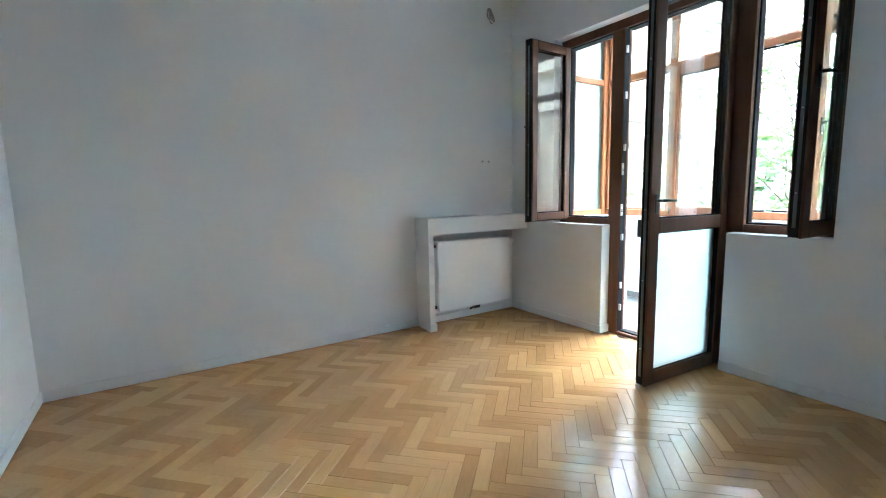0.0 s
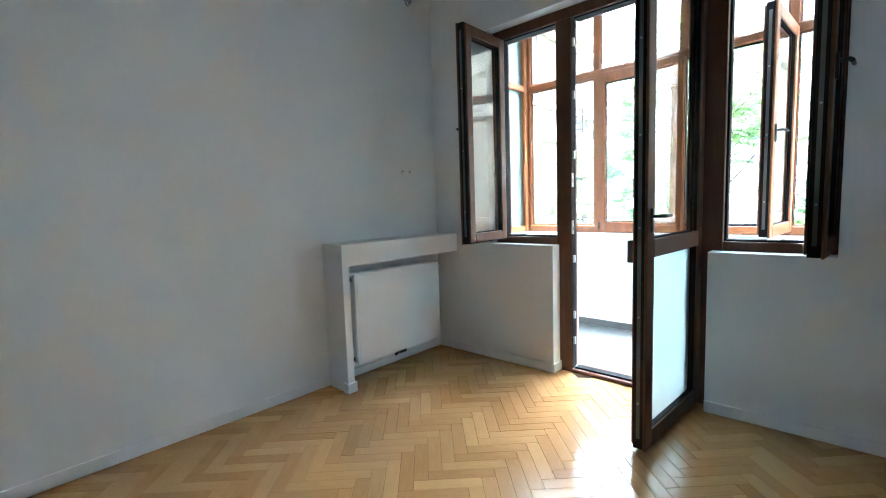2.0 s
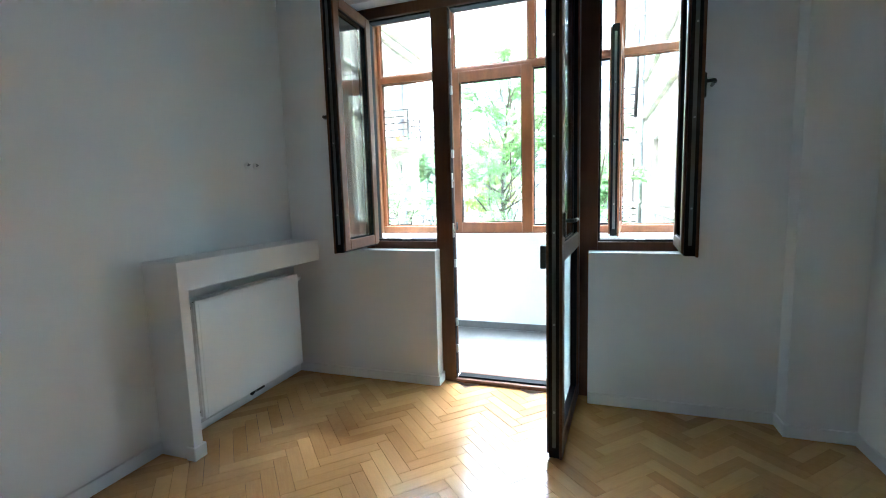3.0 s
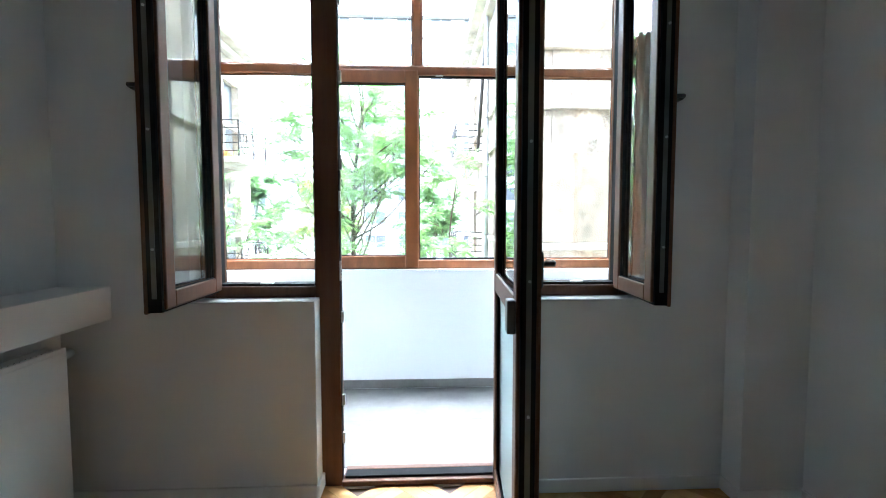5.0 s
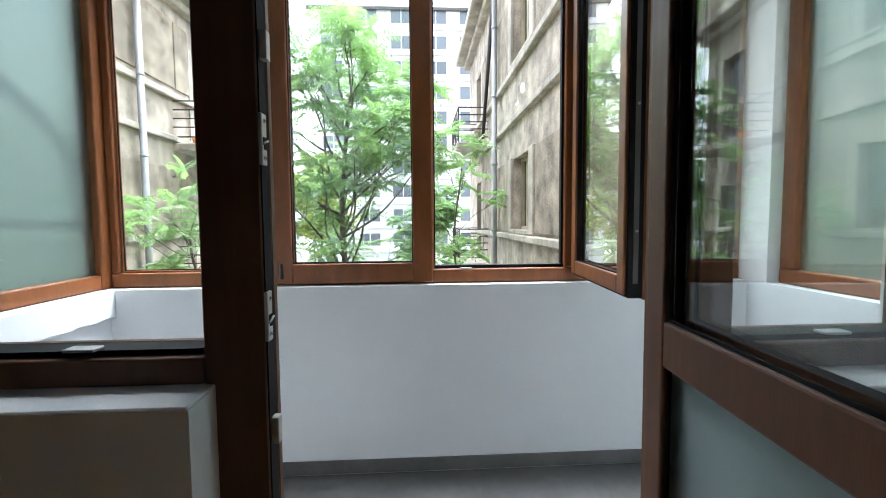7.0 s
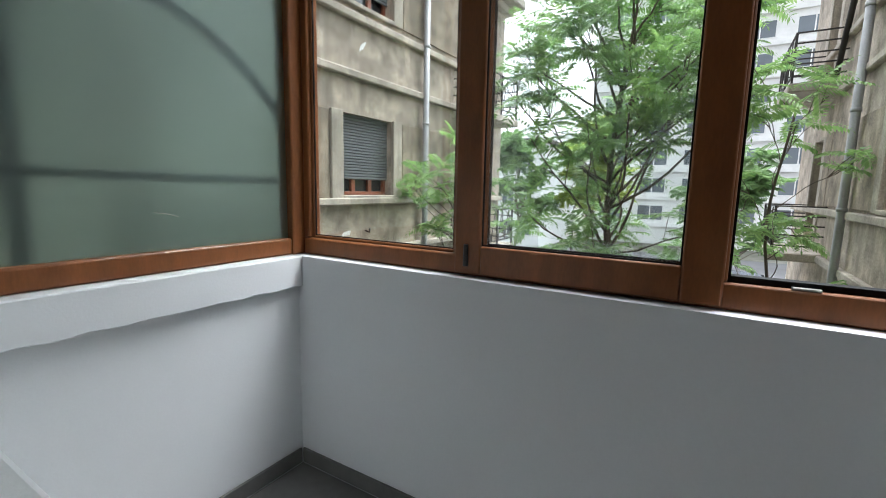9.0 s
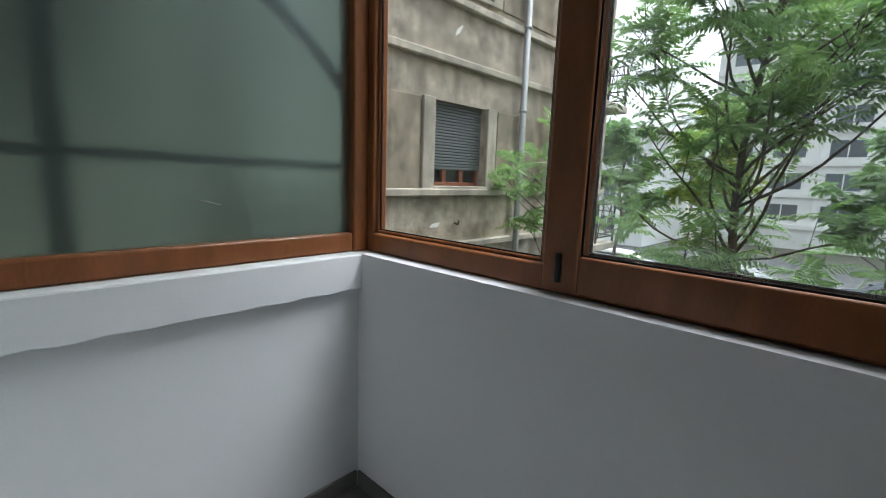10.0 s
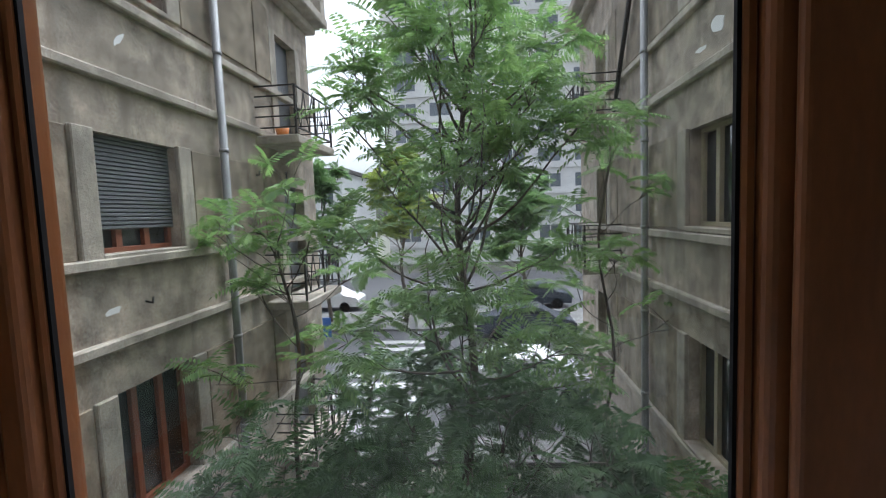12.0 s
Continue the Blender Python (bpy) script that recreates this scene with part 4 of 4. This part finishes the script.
# ---- trees ----
def add_frond(verts, faces, base, direction, length, rnd, size=1.0, pairs=9):
    """A pinnate leaf: a drooping stalk with paired leaflets."""
    d = direction.normalized()
    side = d.cross(Vector((0, 0, 1)))
    if side.length < 0.1:
        side = Vector((1, 0, 0))
    side.normalize()
    up = side.cross(d)
    p = Vector(base)
    step = length / pairs
    roll_ = rnd.uniform(-0.8, 0.8)
    sd = side * math.cos(roll_) + up * math.sin(roll_)
    for k in range(pairs + 1):
        d = (d + Vector((0, 0, -0.06 - 0.05 * k / pairs))).normalized()
        q = p + d * step
        taper = 0.55 + 0.45 * math.sin(math.pi * min(1.0, (k + 1.5) / (pairs + 1.5)))
        ll = size * 0.135 * taper * rnd.uniform(0.85, 1.15)
        lw = ll * 0.165
        for s in ((1, -1) if k < pairs else (0,)):
            out = (sd * s + d * 0.45 + Vector((0, 0, -0.18 + rnd.uniform(-0.12, 0.12)))).normalized() if s else d
            across = out.cross(up).normalized()
            i = len(verts)
            verts.extend([p, p + out * ll * 0.45 + across * lw, p + out * ll + Vector((0, 0, -0.12 * ll)), p + out * ll * 0.45 - across * lw])
            faces.append((i, i + 1, i + 2, i + 3))
        i = len(verts)
        w = side * 0.0022
        verts.extend([p - w, p + w, q + w, q - w])
        faces.append((i, i + 1, i + 2, i + 3))
        p = q


def build_tree(name, x, y, z0, limbs, seed, leaf_mat, label, twigs, fronds, frond_len, trunk_r, size=1.0, spread=1.0):
    """limbs: (height on the trunk, azimuth, rise, length). Twigs leave the limbs, fronds crown the twigs."""
    rnd = random.Random(seed)
    t = empty(name, pose(x, y, z0), label, "tree")
    top = max(l[0] for l in limbs)
    bm = bmesh.new()
    n_ = 14
    trunk_pts = [Vector((0.10 * math.sin(1.1 * k + seed), 0.09 * math.sin(0.8 * k + 2 * seed), top * k / n_)) * 1.0 for k in range(n_ + 1)]
    trunk_pts[0].x = trunk_pts[0].y = 0
    add_tube(bm, trunk_pts, [trunk_r * (1 - 0.75 * k / n_) + 0.012 for k in range(n_ + 1)], 10)
    part("trunk", bm, BARK, t)
    verts, faces = [], []

    def on_trunk(h):
        f = min(n_ - 0.001, h / top * n_)
        i = int(f)
        return trunk_pts[i].lerp(trunk_pts[i + 1], f - i)

    for h, az, rise, length in limbs:
        wood = bmesh.new()
        p = on_trunk(h)
        d = Vector((math.cos(radians(az)) * math.cos(radians(rise)), math.sin(radians(az)) * math.cos(radians(rise)), math.sin(radians(rise))))
        pts, segs = [p], 7
        for k in range(segs):
            d = (d + Vector((rnd.uniform(-0.26, 0.26), rnd.uniform(-0.26, 0.26), rnd.uniform(-0.08, 0.2)))).normalized()
            p = p + d * length / segs
            pts.append(p)
        r0 = trunk_r * (0.16 + 0.13 * min(1, length / 2.5))
        add_tube(wood, pts, [r0 * (1 - 0.85 * k / segs) + 0.004 for k in range(segs + 1)], 6)
        for _ in range(twigs):
            f = (0.42 + 0.58 * rnd.random() ** 0.6) * segs
            i = min(segs - 1, int(f))
            b = pts[i].lerp(pts[i + 1], f - i)
            dv = Vector((rnd.gauss(0, 1), rnd.gauss(0, 1), rnd.gauss(0.55, 0.6))).normalized()
            dv = (dv + d * 0.5).normalized()
            tl = rnd.uniform(0.2, 0.55) * spread
            e = b + dv * tl
            m_ = b.lerp(e, 0.5) + Vector((0, 0, 0.03))
            add_tube(wood, [b, m_, e], [0.008, 0.006, 0.003], 4, cap=False)
            turn0 = rnd.uniform(0, 2 * math.pi)
            for q in range(fronds):
                a = turn0 + 2 * math.pi * q / fronds + rnd.uniform(-0.35, 0.35)
                fd = Vector((math.cos(a), math.sin(a), rnd.uniform(-0.5, 0.9))) + dv * 0.45
                add_frond(verts, faces, m_.lerp(e, rnd.uniform(0.55, 1)), fd, frond_len * rnd.uniform(0.7, 1.2), rnd, size, rnd.choice((8, 9, 10, 11)))
        part("limb", wood, BARK, t)
    me = bpy.data.meshes.new("crown")
    me.from_pydata([tuple(v) for v in verts], [], faces)
    me.materials.append(leaf_mat)
    crown = new("crown", me)
    crown.parent = t
    return t


def limb_set(seed, low, high, count, length, rise=(15, 50), taper=0.4):
    rnd = random.Random(seed)
    out = []
    for k in range(count):
        f = k / (count - 1)
        h = low + (high - low) * f
        out.append((h, k * 137.5 + rnd.uniform(-25, 25), rnd.uniform(*rise) + 25 * f, length * (1 - taper * f) * rnd.uniform(0.75, 1.15)))
    return out


build_tree("ailanthus_tree", 11.4, 6.13, GROUND, limb_set(3, 4.7, 7.6, 24, 2.15, (14, 42), 0.2) + [
    (2.86, 125, 42, 2.5), (2.86, 262, 8, 2.0), (2.9, 60, 40, 1.8), (2.95, 195, 45, 1.7), (4.5, 110, 55, 2.2), (4.55, 290, 50, 2.4), (4.5, 92, 6, 1.9), (4.5, 272, 8, 1.5),
    (5.2, 255, 28, 2.5), (5.6, 95, 30, 2.2), (6.2, 100, 35, 1.9), (6.0, 285, 25, 2.1), (3.7, 160, 25, 1.8), (3.8, 20, 25, 1.8), (3.3, 120, 12, 2.0), (3.4, 80, 15, 1.7), (3.2, 225, 15, 1.8), (6.6, 80, 30, 1.9), (6.4, 265, 30, 1.9), (7.0, 120, 30, 1.6), (3.5, 300, 22, 1.9), (5.0, 180, 35, 1.8)],
    3, LEAF, "slender courtyard tree with long feathery green leaves", 5, 5, 0.52, 0.075)
build_tree("sapling", 10.9, 8.55, GROUND, limb_set(8, 3.2, 5.3, 11, 1.35, (5, 45)) + [(4.6, 95, 20, 1.3), (4.9, 110, 30, 1.2)], 8, LEAF, "young feathery-leaved tree close to the wall", 3, 4, 0.42, 0.03)
build_tree("sapling", 12.0, 4.0, GROUND, limb_set(9, 2.8, 6.6, 12, 1.2), 9, LEAF, "young feathery-leaved tree close to the wall", 3, 4, 0.42, 0.018)
build_tree("street_tree", 27.5, 10.1, GROUND + 0.14, limb_set(5, 3.0, 7.4, 20, 2.8), 5, LEAF_FAR, "yellow-green tree by the street", 9, 4, 0.6, 0.1, 2.2)
build_tree("street_tree", 27.7, 14.2, GROUND + 0.14, limb_set(6, 2.4, 7.0, 20, 2.8), 6, LEAF_DARK, "dark green tree by the street", 9, 4, 0.6, 0.1, 2.2)
build_tree("street_tree", 27.4, 4.0, GROUND + 0.14, limb_set(7, 2.0, 6.0, 18, 2.6), 7, LEAF_DARK, "dark green tree by the street", 9, 4, 0.6, 0.1, 2.2)

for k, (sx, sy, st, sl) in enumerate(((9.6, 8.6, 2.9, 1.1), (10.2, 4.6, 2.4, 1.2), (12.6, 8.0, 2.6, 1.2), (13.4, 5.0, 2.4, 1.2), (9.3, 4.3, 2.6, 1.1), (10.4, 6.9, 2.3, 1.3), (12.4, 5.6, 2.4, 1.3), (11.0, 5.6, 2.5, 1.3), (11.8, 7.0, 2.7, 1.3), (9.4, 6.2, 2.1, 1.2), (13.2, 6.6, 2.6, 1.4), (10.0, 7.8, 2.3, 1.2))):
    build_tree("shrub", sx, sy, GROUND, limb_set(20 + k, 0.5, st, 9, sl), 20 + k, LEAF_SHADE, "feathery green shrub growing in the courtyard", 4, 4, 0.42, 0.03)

# ---- floor pieces last ----
tile_rng = random.Random(4)
balc_floor = bpy.data.objects["balcony_floor"]
TS = 0.5997
for i in range(3):
    for j in range(7):
        x0, y0 = OUT - 0.02 + i * 0.6, BS + 0.05 - 0.4 + j * 0.6
        x1, y1 = min(x0 + TS, BX - 0.012), min(y0 + TS, BN + 0.012)
        x0, y0 = max(x0, OUT), max(y0, BS)
        if x1 - x0 < 0.02 or y1 - y0 < 0.02:
            continue
        box("tile", (x0, y0, -0.012), (x1, y1, tile_rng.uniform(-0.0005, 0.0005)), TILE, balc_floor, 0.0006)

PW, PL = 0.07, 0.325
block_rng = random.Random(12)
bm = bmesh.new()
add_box(bm, (0.0006, 0.0006, -0.014), (PL - 0.0006, PW - 0.0006, 0.0), 0.001)
plank_mesh = mesh_of("parquet_block", bm, PARQUET)
floor_ob = bpy.data.objects["floor"]
spots = []
for i in range(-80, 120):
    for j in range(-20, 30):
        for vertical in (0, 1):
            u, v = i * PW + j * PL, i * PW - j * PL
            if vertical:
                m = pose(u + PW, v + PW, 0, 0, 0, 90)
            else:
                m = pose(u, v, 0)
            m = pose(1.0, 4.565, 0, 0, 0, -45) @ m
            m = m @ pose(0, 0, block_rng.uniform(-0.0004, 0.0003), block_rng.uniform(-0.35, 0.35), block_rng.uniform(-0.09, 0.09))
            c = m @ Vector((PL / 2, PW / 2, 0))
            if WEST - 0.16 < c.x < (EAST + 0.13 if c.y > SOUTH - 0.2 else 2.3) and SOUTH - 2.2 < c.y < NORTH + 0.15:
                spots.append((m, c))
near = sorted(spots, key=lambda s: (s[1] - Vector((2.3, 4.4, 0))).length)
for m, c in near[:300]:
    ob = new("parquet_block", plank_mesh)
    ob.parent = floor_ob
    ob.matrix_basis = m
verts, faces = [], []
for m, c in near[300:]:
    i = len(verts)
    for z in (-0.014, 0.0):
        for a, b in ((0.001, 0.001), (PL - 0.001, 0.001), (PL - 0.001, PW - 0.001), (0.001, PW - 0.001)):
            verts.append(tuple(m @ Vector((a, b, z))))
    faces += [(i + 4, i + 5, i + 6, i + 7), (i, i + 1, i + 5, i + 4), (i + 1, i + 2, i + 6, i + 5), (i + 2, i + 3, i + 7, i + 6), (i + 3, i, i + 4, i + 7)]
me = bpy.data.meshes.new("parquet_far")
me.from_pydata(verts, [], faces)
me.materials.append(PARQUET_FAR)
pf = new("parquet_far", me)
pf.parent = floor_ob
tagged(pf, kind="stuff")
